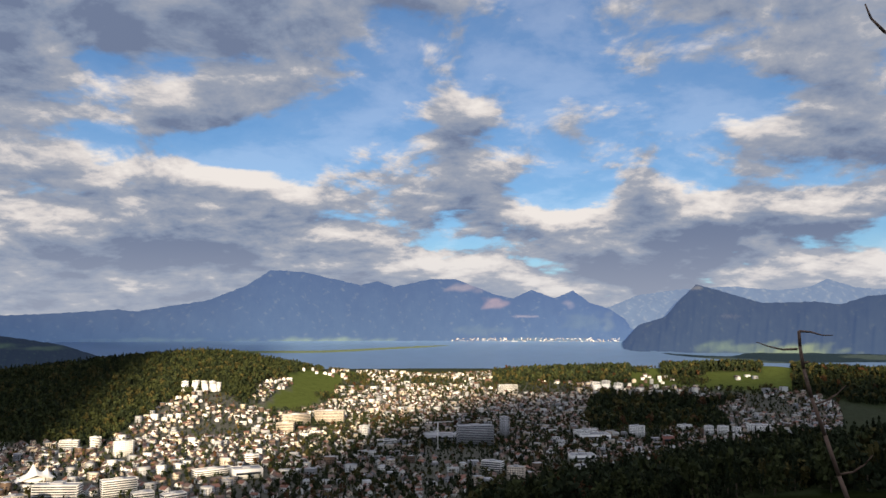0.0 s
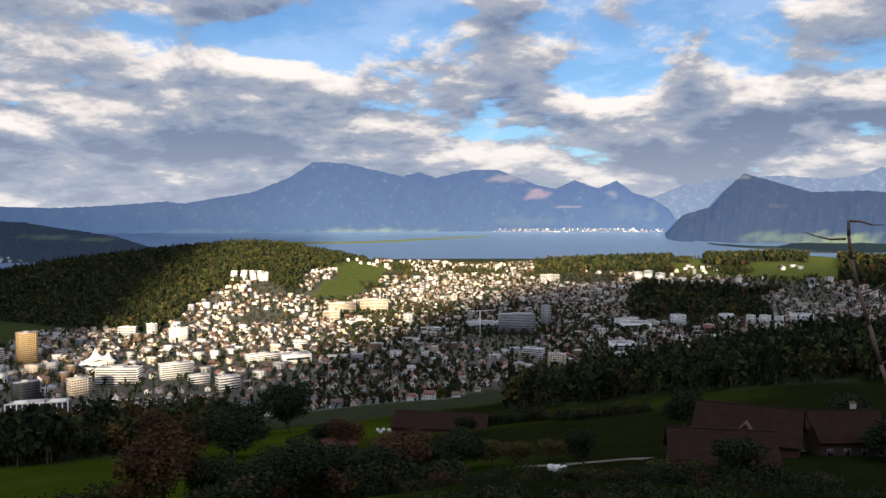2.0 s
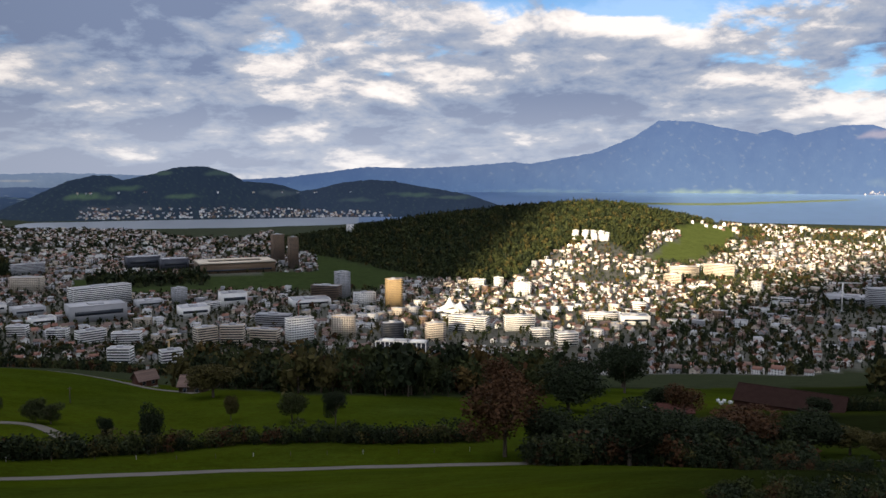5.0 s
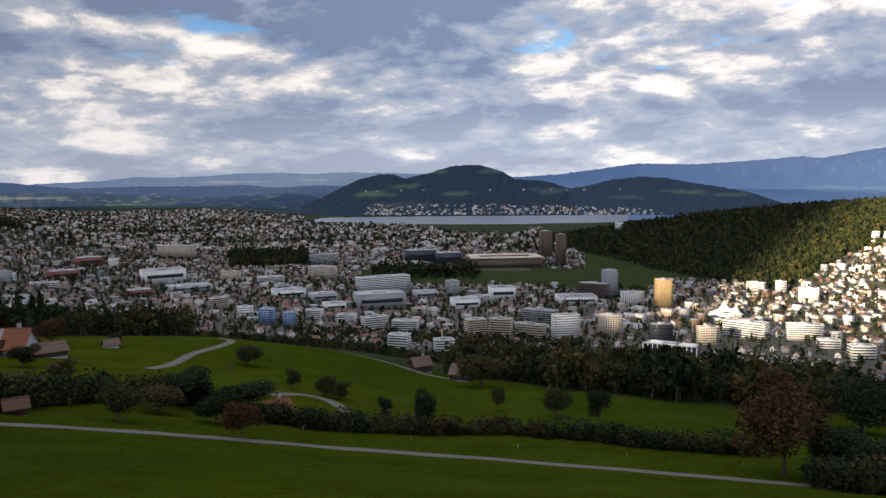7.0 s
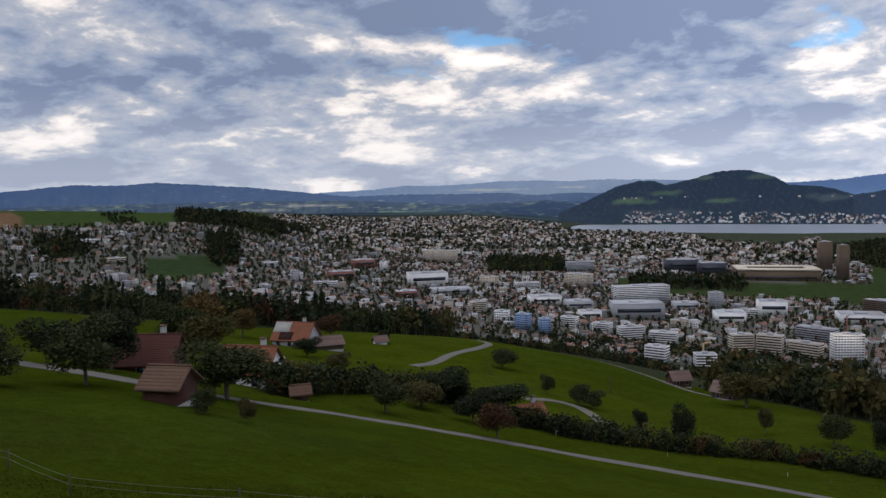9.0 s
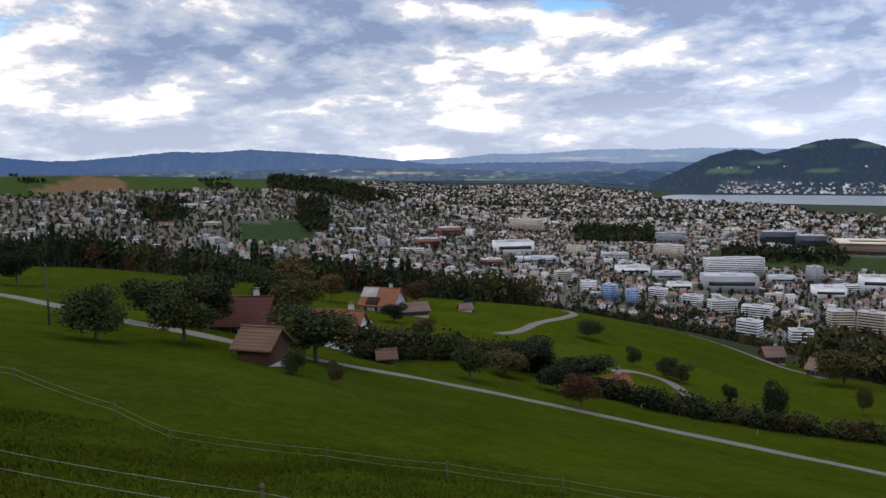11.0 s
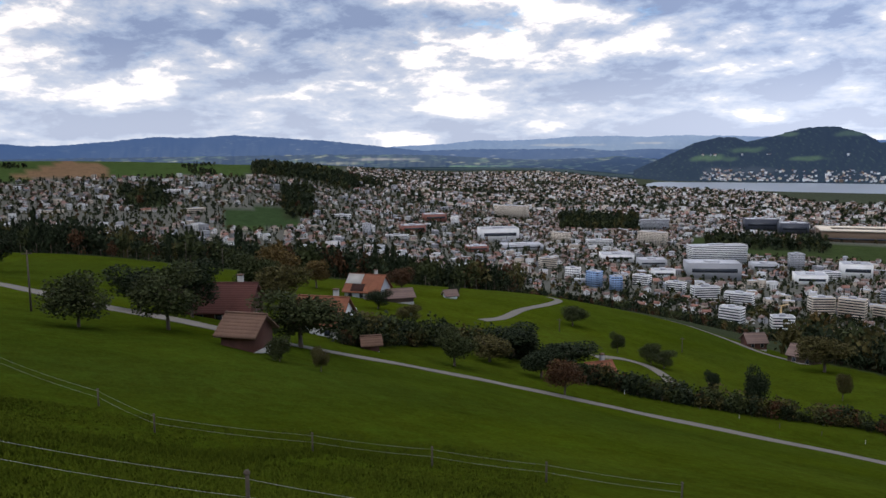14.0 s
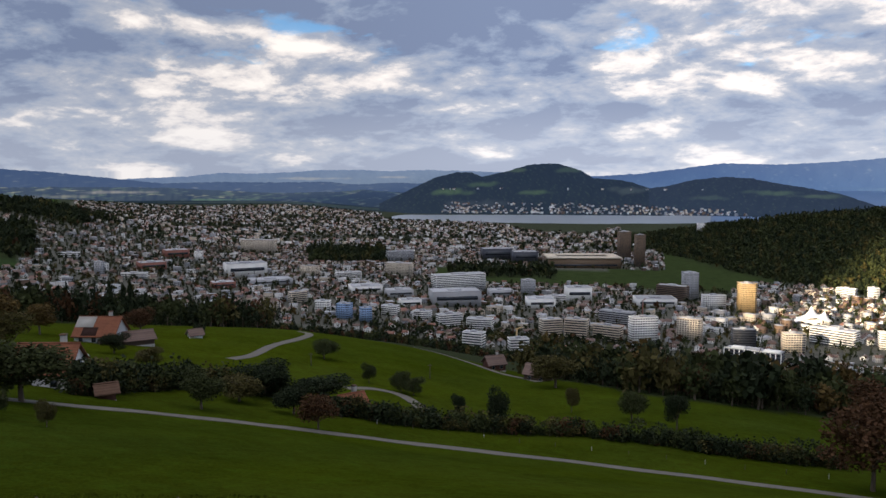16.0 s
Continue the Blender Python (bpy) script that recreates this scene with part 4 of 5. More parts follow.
def make_stadium():
    az, r = 41.6, 2000
    w, d, h = 175.0, 95.0, 24.0
    TAKEN.append((az, r, 130))
    b = thing("stadium", stand(az, r, 10), "brown metal-clad stadium with open roof beside two towers", "stadium")
    x, y = w / 2, d / 2
    part("wall", [(-x, x, -y, -y + 20, 0, h), (-x, x, y - 20, y, 0, h), (-x, -x + 20, -y + 20, y - 20, 0, h), (x - 20, x, -y + 20, y - 20, 0, h)], M_COLOURS["brown"], b)
    part("roof", [(-x - 2, x + 2, -y - 2, -y + 26, h, h + 3), (-x - 2, x + 2, y - 26, y + 2, h, h + 3), (-x - 2, -x + 24, -y + 26, y - 26, h, h + 3), (x - 24, x + 2, -y + 26, y - 26, h, h + 3)], M_WALLS[1], b)
    part("window_band", [(-x * 0.9, x * 0.9, -y - 0.1, -y + 0.2, h * 0.25, h * 0.42)], M_PANE, b)
    part("pitch", [(-x + 22, x - 22, -y + 22, y - 22, 0, 1.0)], M_LEAF[0], b)


make_stadium()


def make_tent():
    """A shopping hall under a white two-peaked membrane roof."""
    az = 26.42
    r = spot(az, -9.82, 800, 3000)
    w = math.radians(2.33) * r
    h = r * (math.tan(radians(-8.75)) - math.tan(radians(-9.82)))
    TAKEN.append((az, r, w * 0.6))
    b = thing("tent_hall", stand(az, r + 15, 8), "white two-peaked membrane tent over a shopping hall", "tent hall")
    n, m = 40, 16
    X, Y = np.meshgrid(np.linspace(-1, 1, n), np.linspace(-1, 1, m), indexing="ij")
    pk = np.exp(-np.hypot((X + 0.1) * 2.2, Y * 1.1) * 2.0) + 0.75 * np.exp(-np.hypot((X - 0.6) * 2.6, Y * 1.1) * 2.2)
    Z = h * (0.16 + 0.25 * (1 - np.abs(X)) + 0.75 * pk)
    v = np.stack([X * w / 2, Y * w * 0.35, Z], -1).reshape(-1, 3)
    i = np.arange(n * m).reshape(n, m)
    f = [tuple(q) for q in np.stack([i[:-1, :-1], i[1:, :-1], i[1:, 1:], i[:-1, 1:]], -1).reshape(-1, 4)]
    ob = mesh_object("membrane", v, f, [material("white_membrane", (0.8, 0.78, 0.74), 0.6, 0.05, 0.1, 10, 0)], parent=b, smooth_=True)
    ob.modifiers.new("thickness", "SOLIDIFY").thickness = 0.3
    part("wall", [(-w * 0.42, w * 0.42, -w * 0.28, w * 0.28, 0, h * 0.3)], M_WALLS[0], b)
    part("mast", [(-w * 0.05 - 0.3, -w * 0.05 + 0.3, -0.3, 0.3, 0, h * 1.15)], M_WALLS[2], b)
    part("mast", [(w * 0.3 - 0.3, w * 0.3 + 0.3, -0.3, 0.3, 0, h * 0.95)], M_WALLS[2], b)


make_tent()


def house_kind(w, d, h, top, wall, roof, seed):
    """A family house: walls, saddle roof, chimney and rows of windows."""
    b = thing("house", pose(0, 0, -500), "", "house", "houses of the valley town")
    part("wall", [prism(w, d, h, top)], wall, b)
    rf = part("roof", [gable(w, d, h, top)], roof, b)
    part("chimney", [(w * 0.2, w * 0.2 + 0.7, 0.6, 1.3, h, top + 0.8)], M_WALLS[2], rf)
    n = int(w / 3)
    for k in range(int(h / 2.8)):
        z = k * 2.8 + 1.0
        for i in range(n):
            x = -w / 2 + (i + 0.5) * w / n
            part("window", [(x - 0.6, x + 0.6, -d / 2 - 0.05, -d / 2 + 0.1, z, z + 1.35)], M_PANE, b)
        part("window", [(-w / 2 - 0.05, -w / 2 + 0.1, -1.0, 1.0, z, z + 1.35)], M_PANE, b)
        part("window", [(w / 2 - 0.1, w / 2 + 0.05, -1.0, 1.0, z, z + 1.35)], M_PANE, b)
    return b


def free(az, r):
    ok = np.ones(len(az), bool)
    for a, q, s in TAKEN:
        ok &= np.hypot(r - q, np.radians(az - a) * q) > s
    return ok


def make_town():
    rng = np.random.RandomState(44)
    az, r = scatter(22, -27, 102, 820, 1330, 31, lambda a, q: is_town(a, q) & free(a, q))
    keep = rng.rand(len(az)) < 0.62
    az, r = az[keep], r[keep]
    order = np.argsort(r)
    az, r = az[order], r[order]
    n_obj = 190
    kinds = []
    for i, (w, d, h, top, wl, rf, words) in enumerate([(12, 10, 6, 9.5, 0, 0, "white house with a brown tiled saddle roof"), (14, 11, 8.5, 12, 0, 1, "white house with a red tiled saddle roof"), (11, 9, 6, 9.3, 1, 0, "cream house with a brown tiled roof"), (15, 11, 8.6, 12.2, 2, 0, "grey house with a brown tiled roof")]):
        k = house_kind(w, d, h, top, M_WALLS[wl], M_ROOFS[rf], i)
        k["label"] = words
        kinds.append(k)
    for i in range(n_obj):
        k = kinds[i % 4]
        m = stand(az[i], r[i], rng.choice([0, 90]) + rng.uniform(-30, 30)) @ Matrix.Scale(0.84, 4)
        if i < 4:
            k.matrix_world = m
        else:
            copy_thing(k, m)
    quarter("town_houses", "crowded white and brown-roofed houses of the near town", az[n_obj:], r[n_obj:], 51, True, 0.84)
    az, r = scatter(22.5, -27, 102, 1330, 2420, 32, lambda a, q: is_town(a, q) & free(a, q) & (wave(a, q, 90, 9) > -0.75) & ((a < 66) | (wave(a, q, 21, 49) > 0.0)))
    quarter("town_quarter", "white houses and flats spread over the valley and slopes", az, r, 52, True, 0.76)
    az, r = scatter(25, 34, 80, 2420, 4700, 33, lambda a, q: is_town(a, q) & free(a, q) & (wave(a, q, 150, 39) > -0.7) & (wave(a, q, 26, 48) > -0.35))
    quarter("city_quarter", "dense pale city houses beside the bay", az, r, 53, False, 0.82)
    az, r = scatter(31, -26, 34, 2420, 3250, 34, lambda a, q: is_town(a, q) & (wave(a, q, 110, 38) > -0.3))
    quarter("hillside_houses", "pale houses on the hillside", az, r, 54, False)
    az, r = scatter(9.5, 18, 30, 800, 1150, 36, lambda a, q: sector(a, rise(a, q), 19, 29.5, -13.6, -12.1))
    quarter("garden_sheds", "huts crowded in the allotment gardens", az, r, 56, False, 0.26)
    az, r = scatter(42, -25, 14, 2300, 3100, 35, lambda a, q: is_green(a, q) & (wave(a, q, 80, 29) > 0.55))
    quarter("meadow_farms", "small farm houses on sunlit meadows", az, r, 55, False)


def make_villas():
    """Villas climbing the hills behind the bay."""
    rng = np.random.RandomState(91)
    az = rng.uniform(27, 58, 1300)
    up = rng.rand(1300) ** 1.4
    sky = np.interp(az, [30, 32, 36, 39, 41, 44, 48.6, 50, 52, 54], [-0.4, -0.3, -0.9, -0.5, -0.4, 0.6, -0.3, 0.0, -0.4, -1.4])
    el = -2.86 + 1.7 * up
    r = np.where(az > 36.5, 4690 + 1400 * ((el + 3.1) / (sky + 3.1)) ** 1.11, 4840 + 1150 * ((el + 2.9) / (sky + 2.9)) ** 1.11)
    ok = (wave(az, el * 900, 420, 92) > -0.5 + up) & (az > 30 + 4 * rng.rand(1300)) & (az < 51.5)
    az, el, r = az[ok], el[ok], r[ok]
    a2 = rng.uniform(-12.3, -0.5, 260)
    r2 = rng.uniform(12150, 12900, 260)
    quarter("shore_village", "bright village along the far lake shore", a2, r2, 58, False, 0.85, CZ - r2 * np.tan(np.radians(1.16 - 0.25 * rng.rand(260) ** 2)))
    quarter("hill_villas", "pale villas climbing the hill behind the bay", az, r, 57, False, 0.85, CZ + r * np.tan(np.radians(el)))


def quarter(name, label, az, r, seed, windows, size=1.0, z=None):
    """Many houses joined: two fifths flat-roofed blocks, the rest with saddle roofs."""
    rng = np.random.RandomState(seed)
    n = len(az)
    soup = Soup()
    p, k = place(az, r, height(az, r) if z is None else z), warp(r) / r
    flat = rng.rand(n) < 0.24
    w = np.where(flat, rng.uniform(12, 22, n), rng.uniform(9, 14, n)) * size
    d = np.where(flat, rng.uniform(10, 14, n), rng.uniform(9, 12, n)) * size
    h = np.where(flat, rng.choice([6, 9, 9, 12, 15], n), rng.choice([5.5, 6, 8.5], n)) * size
    turn = np.radians(np.round(wave(az, r, 260, 77) * 2) * 25 + rng.choice([0, 90], n) + rng.uniform(-8, 8, n) + 15)
    wall = rng.choice([0, 0, 0, 1, 1, 2, 2, 3], n)
    roof = np.where(flat, 6, rng.choice([4, 4, 4, 5], n))
    top = np.where(flat, h + 0.4, h + d * 0.34)

    def put(idx, local, faces, mats):
        x, y, z = local[..., 0], local[..., 1], local[..., 2]
        c, s = np.cos(turn[idx])[:, None], np.sin(turn[idx])[:, None]
        kk = k[idx][:, None]
        soup.add(np.stack([(x * c - y * s) * kk, (x * s + y * c) * kk, (z - 0.5) * kk], -1) + p[idx][:, None], faces, mats)

    for is_flat in (False, True):
        i = np.nonzero(flat == is_flat)[0]
        if not len(i):
            continue
        unit = np.array(prism(1, 1, 1, 2)[0])
        hz, tz = h[i][:, None], top[i][:, None]
        z = np.where(unit[None, :, 2] == 2, hz if is_flat else tz, np.where(unit[None, :, 2] == 1, hz, -3.0))
        loc = np.stack([unit[None, :, 0] * w[i][:, None], unit[None, :, 1] * d[i][:, None], z], -1)
        put(i, loc, prism(1, 1, 1, 2)[1], np.repeat(wall[i][:, None], 4, 1))
        if is_flat:
            u = box_v(-0.52, 0.52, -0.52, 0.52, 0, 0.5)
            loc = np.stack([u[None, :, 0] * w[i][:, None], u[None, :, 1] * d[i][:, None], u[None, :, 2] + hz], -1)
            put(i, loc, BOX_F, np.stack([wall[i]] * 4 + [roof[i], roof[i]], 1))
        else:
            u = np.array([(-0.54, -0.58, -0.1), (0.54, -0.58, -0.1), (0.54, 0, 1.08), (-0.54, 0, 1.08), (-0.54, 0.58, -0.1), (0.54, 0.58, -0.1)])
            loc = np.stack([u[None, :, 0] * w[i][:, None], u[None, :, 1] * d[i][:, None], hz + u[None, :, 2] * (tz - hz)], -1)
            put(i, loc, [(0, 1, 2, 3), (3, 2, 5, 4)], np.repeat(roof[i][:, None], 2, 1))
    if windows:
        for side in (-1, 1):
            for row in range(3):
                i = np.nonzero(h > row * 2.9 + 2.4)[0]
                for c in range(4):
                    for along in (0, 1):
                        if along and c > 1:
                            continue
                        L, D = (w[i], d[i]) if not along else (d[i], w[i])
                        m = 4 if not along else 2
                        x = ((c + 0.5) / m - 0.5) * L
                        hw = np.minimum(L / m * 0.27, 1.6)
                        z0, z1 = row * 2.9 + 0.9, row * 2.9 + 2.2
                        o = side * (D / 2 + 0.06)
                        q = [np.stack([x + sx * hw, o, np.full(len(i), zz)], -1) for sx, zz in ((-1, z0), (1, z0), (1, z1), (-1, z1))]
                        q = np.stack(q, 1)
                        if along:
                            q = q[..., [1, 0, 2]]
                        put(i, q, [(0, 1, 2, 3)], 7)
    tagged(soup.make(name, M_WALLS + M_ROOFS + [M_PANE]), label, "houses", kind="stuff")


make_town()
make_villas()


def crane(az, el, tall, reach, mat, label, turn):
    r = spot(az, el, 780, 3000)
    b = thing("crane", stand(az, r, turn), label, "crane")
    part("mast", [(-0.8, 0.8, -0.8, 0.8, 0, tall)], mat, b)
    part("jib", [(-reach * 0.25, reach, -0.5, 0.5, tall, tall + 1.2)], mat, b)
    part("counterweight", [(-reach * 0.25, -reach * 0.15, -1.2, 1.2, tall - 1.5, tall)], M_WALLS[2], b)
    part("base", [(-2.5, 2.5, -2.5, 2.5, 0, 1.5)], M_WALLS[2], b)


crane(0.35, -8.6, 48, 30, M_WALLS[0], "tall pale construction crane over the town", 20)
crane(37.3, -10.4, 34, 22, M_COLOURS["red"], "red construction crane among new flats", 80)
crane(46.1, -12.2, 20, 14, M_COLOURS["gold"], "orange construction crane beside a building site", 60)


# ---- the near hillside ----
def strip(name, label, az, r, width, mat, lift=0.07, category="road"):
    """A lane laid along the land."""
    az, r = np.asarray(az, float), np.asarray(r, float)
    t = np.linspace(0, len(az) - 1, 30 * len(az))
    az, r = np.interp(t, np.arange(len(az)), az), np.interp(t, np.arange(len(r)), r)
    for _ in range(2):
        k = np.ones(25) / 25
        az = np.convolve(np.pad(az, 12, mode="reflect", reflect_type="odd"), k, "valid")
        r = np.convolve(np.pad(r, 12, mode="reflect", reflect_type="odd"), k, "valid")
    x, y = -np.sin(np.radians(az)) * r, np.cos(np.radians(az)) * r
    nx, ny = -np.gradient(y), np.gradient(x)
    n = np.hypot(nx, ny)
    rows = []
    for s, dz in ((-0.5, -0.3), (-0.47, lift), (0, lift + 0.05), (0.47, lift), (0.5, -0.3)):
        X, Y = x + nx / n * width * s, y + ny / n * width * s
        A, R = np.degrees(np.arctan2(-X, Y)), np.hypot(X, Y)
        zc = height(az, r) if name == "road" else height(A, R)
        rows.append(np.stack([X, Y, land(A, R) * 0.5 + 0.5 * np.maximum(zc, land(A, R)) + dz], -1))
    v = np.stack(rows, 1).reshape(-1, 3)
    i = np.arange(len(v)).reshape(-1, 5)
    f = np.stack([i[:-1, :-1], i[:-1, 1:], i[1:, 1:], i[1:, :-1]], -1).reshape(-1, 4)
    tagged(mesh_object(name, v, f, [mat], smooth_=False), label, category, kind="structure")


ra = np.arange(4, 103, 2.0)
strip("road", "narrow pale asphalt farm lane across the meadow", ra, np.interp(ra, T_AZ, smooth(np.interp(T_AZ, KNOTS, LAYERS[3][0])[None], 1, 3)[0]) - 0.4, 3.7, M_ROAD)


def bearing(points, r0, r1):
    az = [a for a, e in points]
    return az, [spot(a, e, r0, r1) for a, e in points]


strip("road_bend", "pale gravel lane bending over the meadow crest", *bearing([(66.5, -12.9), (65.3, -12.8), (64.5, -12.54), (63.7, -12.1), (62.1, -11.8), (60.7, -11.4), (61.7, -11.15)], 160, 330), 3.0, M_ROAD)
strip("road_lower", "pale gravel lane below the hedges", *bearing([(51.8, -17.4), (52.4, -17.1), (53.4, -16.35), (54.5, -15.7), (56.5, -15.3), (58.5, -15.2)], 151, 300), 3.0, M_ROAD)
strip("road_yard", "pale trodden farmyard beside the shaded barn", *bearing([(-2.5, -17.5), (-5, -17.35), (-8, -16.95), (-10, -16.65), (-11.6, -16.5)], 100, 260), 4.5, M_ROAD)
strip("road_valley", "pale lane along the valley edge", *bearing([(53.5, -12.45), (52.8, -12.6), (49.8, -13.4), (47.3, -14.2), (45.6, -14.5), (44.4, -14.75)], 200, 400), 3.2, M_ROAD)


def near_tree(seed, leaves, leaf, kind):
    """A tree ten metres high: tapered trunk, limbs and a crown of leaf clumps."""
    rng = np.random.RandomState(seed)
    b = thing("tree", pose(0, 0, -500), "", "tree", "trees on the near hillside")
    s = Soup()

    def limb(p0, p1, r0, r1, n=6):
        p0, p1 = np.array(p0, float), np.array(p1, float)
        ax = (p1 - p0) / np.linalg.norm(p1 - p0)
        u = np.cross(ax, (0.3, 0.5, 0.2))
        u /= np.linalg.norm(u)
        w = np.cross(ax, u)
        a = np.arange(n) * 2 * np.pi / n
        ring = np.cos(a)[:, None] * u + np.sin(a)[:, None] * w
        v = np.concatenate([p0 + ring * r0, p1 + ring * r1])
        s.add(v[None], [(i, (i + 1) % n, n + (i + 1) % n, n + i) for i in range(n)], 0)

    limb((0, 0, -0.6), (0.1, 0.05, 2.6), 0.30, 0.22)
    limb((0.1, 0.05, 2.6), (0.0, 0.2, 6.5), 0.22, 0.08)
    for i in range(9):
        a, z = rng.uniform(0, 6.28), rng.uniform(2.2, 5.0)
        q = (2.6 * math.cos(a), 2.6 * math.sin(a), z + rng.uniform(1.4, 3))
        limb((0.05, 0.1, z), q, 0.12, 0.04, 5)
        for j in range(2):
            e = rng.uniform(-1.1, 1.1, 3)
            limb(q, (q[0] + e[0], q[1] + e[1], q[2] + 0.9 + e[2] * 0.5), 0.045, 0.015, 4)
    s.make("trunk", [M_BARK], b)
    v, f = crown(leaves, seed, leaf, low=0.25)
    v = v * np.array([10.0, 10.0, 8.4]) + (0, 0, 1.8)
    c = Soup()
    c.add(v[None], f, 0)
    c.make("crown", [M_LEAF[kind]], b)
    b["label"] = ["green fruit tree on the meadow", "dark green tree on the hillside", "olive green tree on the pasture", "reddish brown autumn tree by the lane", "yellowing autumn tree by the farm"][kind]
    return b


TREES_A = [(94.21, -11.99, -8.27, 3.68, 0), (88.59, -12.70, -8.16, 4.14, 0), (90.37, -11.18, -7.83, 3.67, 1), (79.62, -14.49, -10.32, 5.2, 0), (81.15, -15.36, -13.40, 1.53, 0), (78.24, -16.21, -14.31, 1.1, 2), (68.6, -11.2, -10.2, 0.9, 1), (68.49, -16.07, -13.28, 2.57, 0),
           (65.93, -15.77, -13.58, 2.88, 2), (60.46, -18.02, -15.30, 2.50, 3), (62.19, -16.85, -14.30, 2.44, 1), (64.16, -15.53, -13.16, 3.27, 1), (59.96, -13.16, -11.67, 1.67, 0), (56.77, -14.93, -13.38, 0.93, 0), (54.43, -15.55, -14.02, 1.30, 0),
           (53.55, -15.79, -14.43, 1.36, 0), (47.49, -18.17, -14.91, 1.62, 1), (50.32, -17.75, -15.69, 0.95, 1)]
TREES_B = [(42.09, -16.74, -14.65, 0.96, 2), (81.11, -10.94, -7.17, 3.3, 4), (82.08, -10.50, -7.33, 2.77, 1), (78.40, -10.32, -8.24, 1.86, 4), (72.29, -10.77, -9.00, 1.80, 3), (71.99, -12.99, -11.62, 1.65, 2), (60.10, -16.18, -13.84, 3.61, 1),
           (74.03, -11.95, -10.59, 1.64, 1), (43.25, -15.13, -12.48, 2.92, 2), (44.65, -13.87, -12.43, 1.33, 1), (22.43, -19.63, -14.31, 4.86, 3), (19.02, -19.47, -16.26, 3.94, 1), (16.19, -19.63, -15.78, 4.47, 1), (13.49, -19.74, -15.63, 4.60, 1),
           (37.84, -17.10, -14.96, 1.85, 0), (34.76, -17.43, -15.11, 1.63, 1), (14.01, -14.97, -11.80, 2.30, 1), (17.03, -15.68, -12.79, 2.76, 1)]
TREES_C = [(-0.55, -17.47, -15.41, 2.43, 2), (-2.37, -17.53, -15.59, 2.02, 2), (-4.79, -17.04, -15.25, 1.77, 2), (-7.00, -17.35, -14.74, 2.39, 1), (-13.83, -14.43, -11.43, 2.52, 1), (1.88, -17.84, -15.22, 3.64, 1), (5.91, -17.83, -15.22, 4.41, 3),
           (9.89, -16.31, -14.07, 2.36, 3), (11.45, -16.05, -14.00, 1.95, 1), (14.14, -14.42, -11.42, 3.05, 1), (17.90, -16.33, -13.07, 4.04, 1), (22.54, -16.22, -13.05, 3.46, 3), (1.27, -15.41, -13.89, 1.62, 1), (-17.6, -17.6, -14.65, 3.4, 1),
           (-26.76, -15.01, -11.93, 3.55, 1), (-23.9, -13.6, -11.53, 3.06, 1), (10.5, -18.6, -15.6, 4.2, 1), (7.6, -18.9, -16.2, 3.6, 1), (98.6, -8.0, -5.2, 2.2, 1), (87.0, -11.9, -8.0, 3.4, 1), (80.7, -11.9, -8.0, 3.2, 2), (82.6, -10.9, -7.6, 3.0, 0)]


def make_trees():
    kinds = {}
    used = set()
    for n, (az, el, top, wide, kind) in enumerate(TREES_A + TREES_B + TREES_C):
        r = spot(az, el, 70, 430)
        h = max(2.0, r * (math.tan(radians(top)) - math.tan(radians(el))))
        w = 1.17 * math.radians(wide) * r
        key = (kind, n % 2)
        if key not in kinds:
            kinds[key] = near_tree(100 + 10 * kind + n % 2, 4200 if kind == 3 else 5600, 0.0185, kind)
        m = stand(az, r, (n * 73) % 360) @ Matrix.Diagonal((w / 9.0, w / 9.0, h / 9.6, 1))
        if key not in used:
            used.add(key)
            kinds[key].matrix_world = m
        else:
            t = copy_thing(kinds[key], pose(0, 0, 0))
            t.matrix_world = m


make_trees()


def hedge(name, label, points, tall, deep, r0, r1, mix, seed):
    """A run of shrubs along a line, joined."""
    rng = np.random.RandomState(seed)
    az, r = bearing(points, r0, r1)
    t = np.linspace(0, len(az) - 1, 70 * (len(az) - 1))
    a = np.interp(t, np.arange(len(az)), az) + rng.uniform(-0.25, 0.25, len(t))
    q = np.interp(t, np.arange(len(r)), r) + rng.uniform(-deep, deep, len(t))
    wood(name, label, a, q, tall, 170, 0.048, mix, seed, 0.0, 1.0, 0.35, 1.7)


hedge("hedge", "thick dark hedge along the lane", [(76.5, -14.3), (75.3, -14.4), (72.4, -14.5), (69.1, -14.6), (62.5, -15.7)], 4.2, 2.5, 112, 240, (3, 5, 1, 0.6, 0), 61)
hedge("hedge_lower", "low overgrown hedge below the cow pasture", [(60, -16.9), (58.1, -17.1), (54.5, -17.8), (50.7, -18.1), (47.1, -18.3), (41.5, -18.3), (36.2, -18.45), (32.1, -18.7), (28.1, -18.7), (24.2, -18.6)], 3.0, 2.0, 132, 220, (3, 5, 1, 1, 0), 62)
hedge("thicket", "dark thicket beside the lane's end", [(20, -18.9), (17, -18.6), (14, -18.4), (10, -18.0), (6, -17.6), (2, -17.2)], 3.6, 6, 132, 260, (2, 6, 0.5, 1, 0), 63)
hedge("thicket_near", "dark overgrown bushes at the end of the lane", [(21, -20.0), (18, -20.1), (14, -20.2), (10, -20.0), (6, -19.5), (2, -19.0)], 3.4, 5, 112, 140, (2, 5, 0.5, 2, 0), 66)
hedge("bushes", "dark bushes before the shaded barn", [(-11.5, -18.2), (-14.5, -18.5), (-17, -18.4), (-20, -18.2), (-23.5, -18.4)], 1.7, 3, 90, 150, (2, 6, 0.5, 0.5, 0), 67)
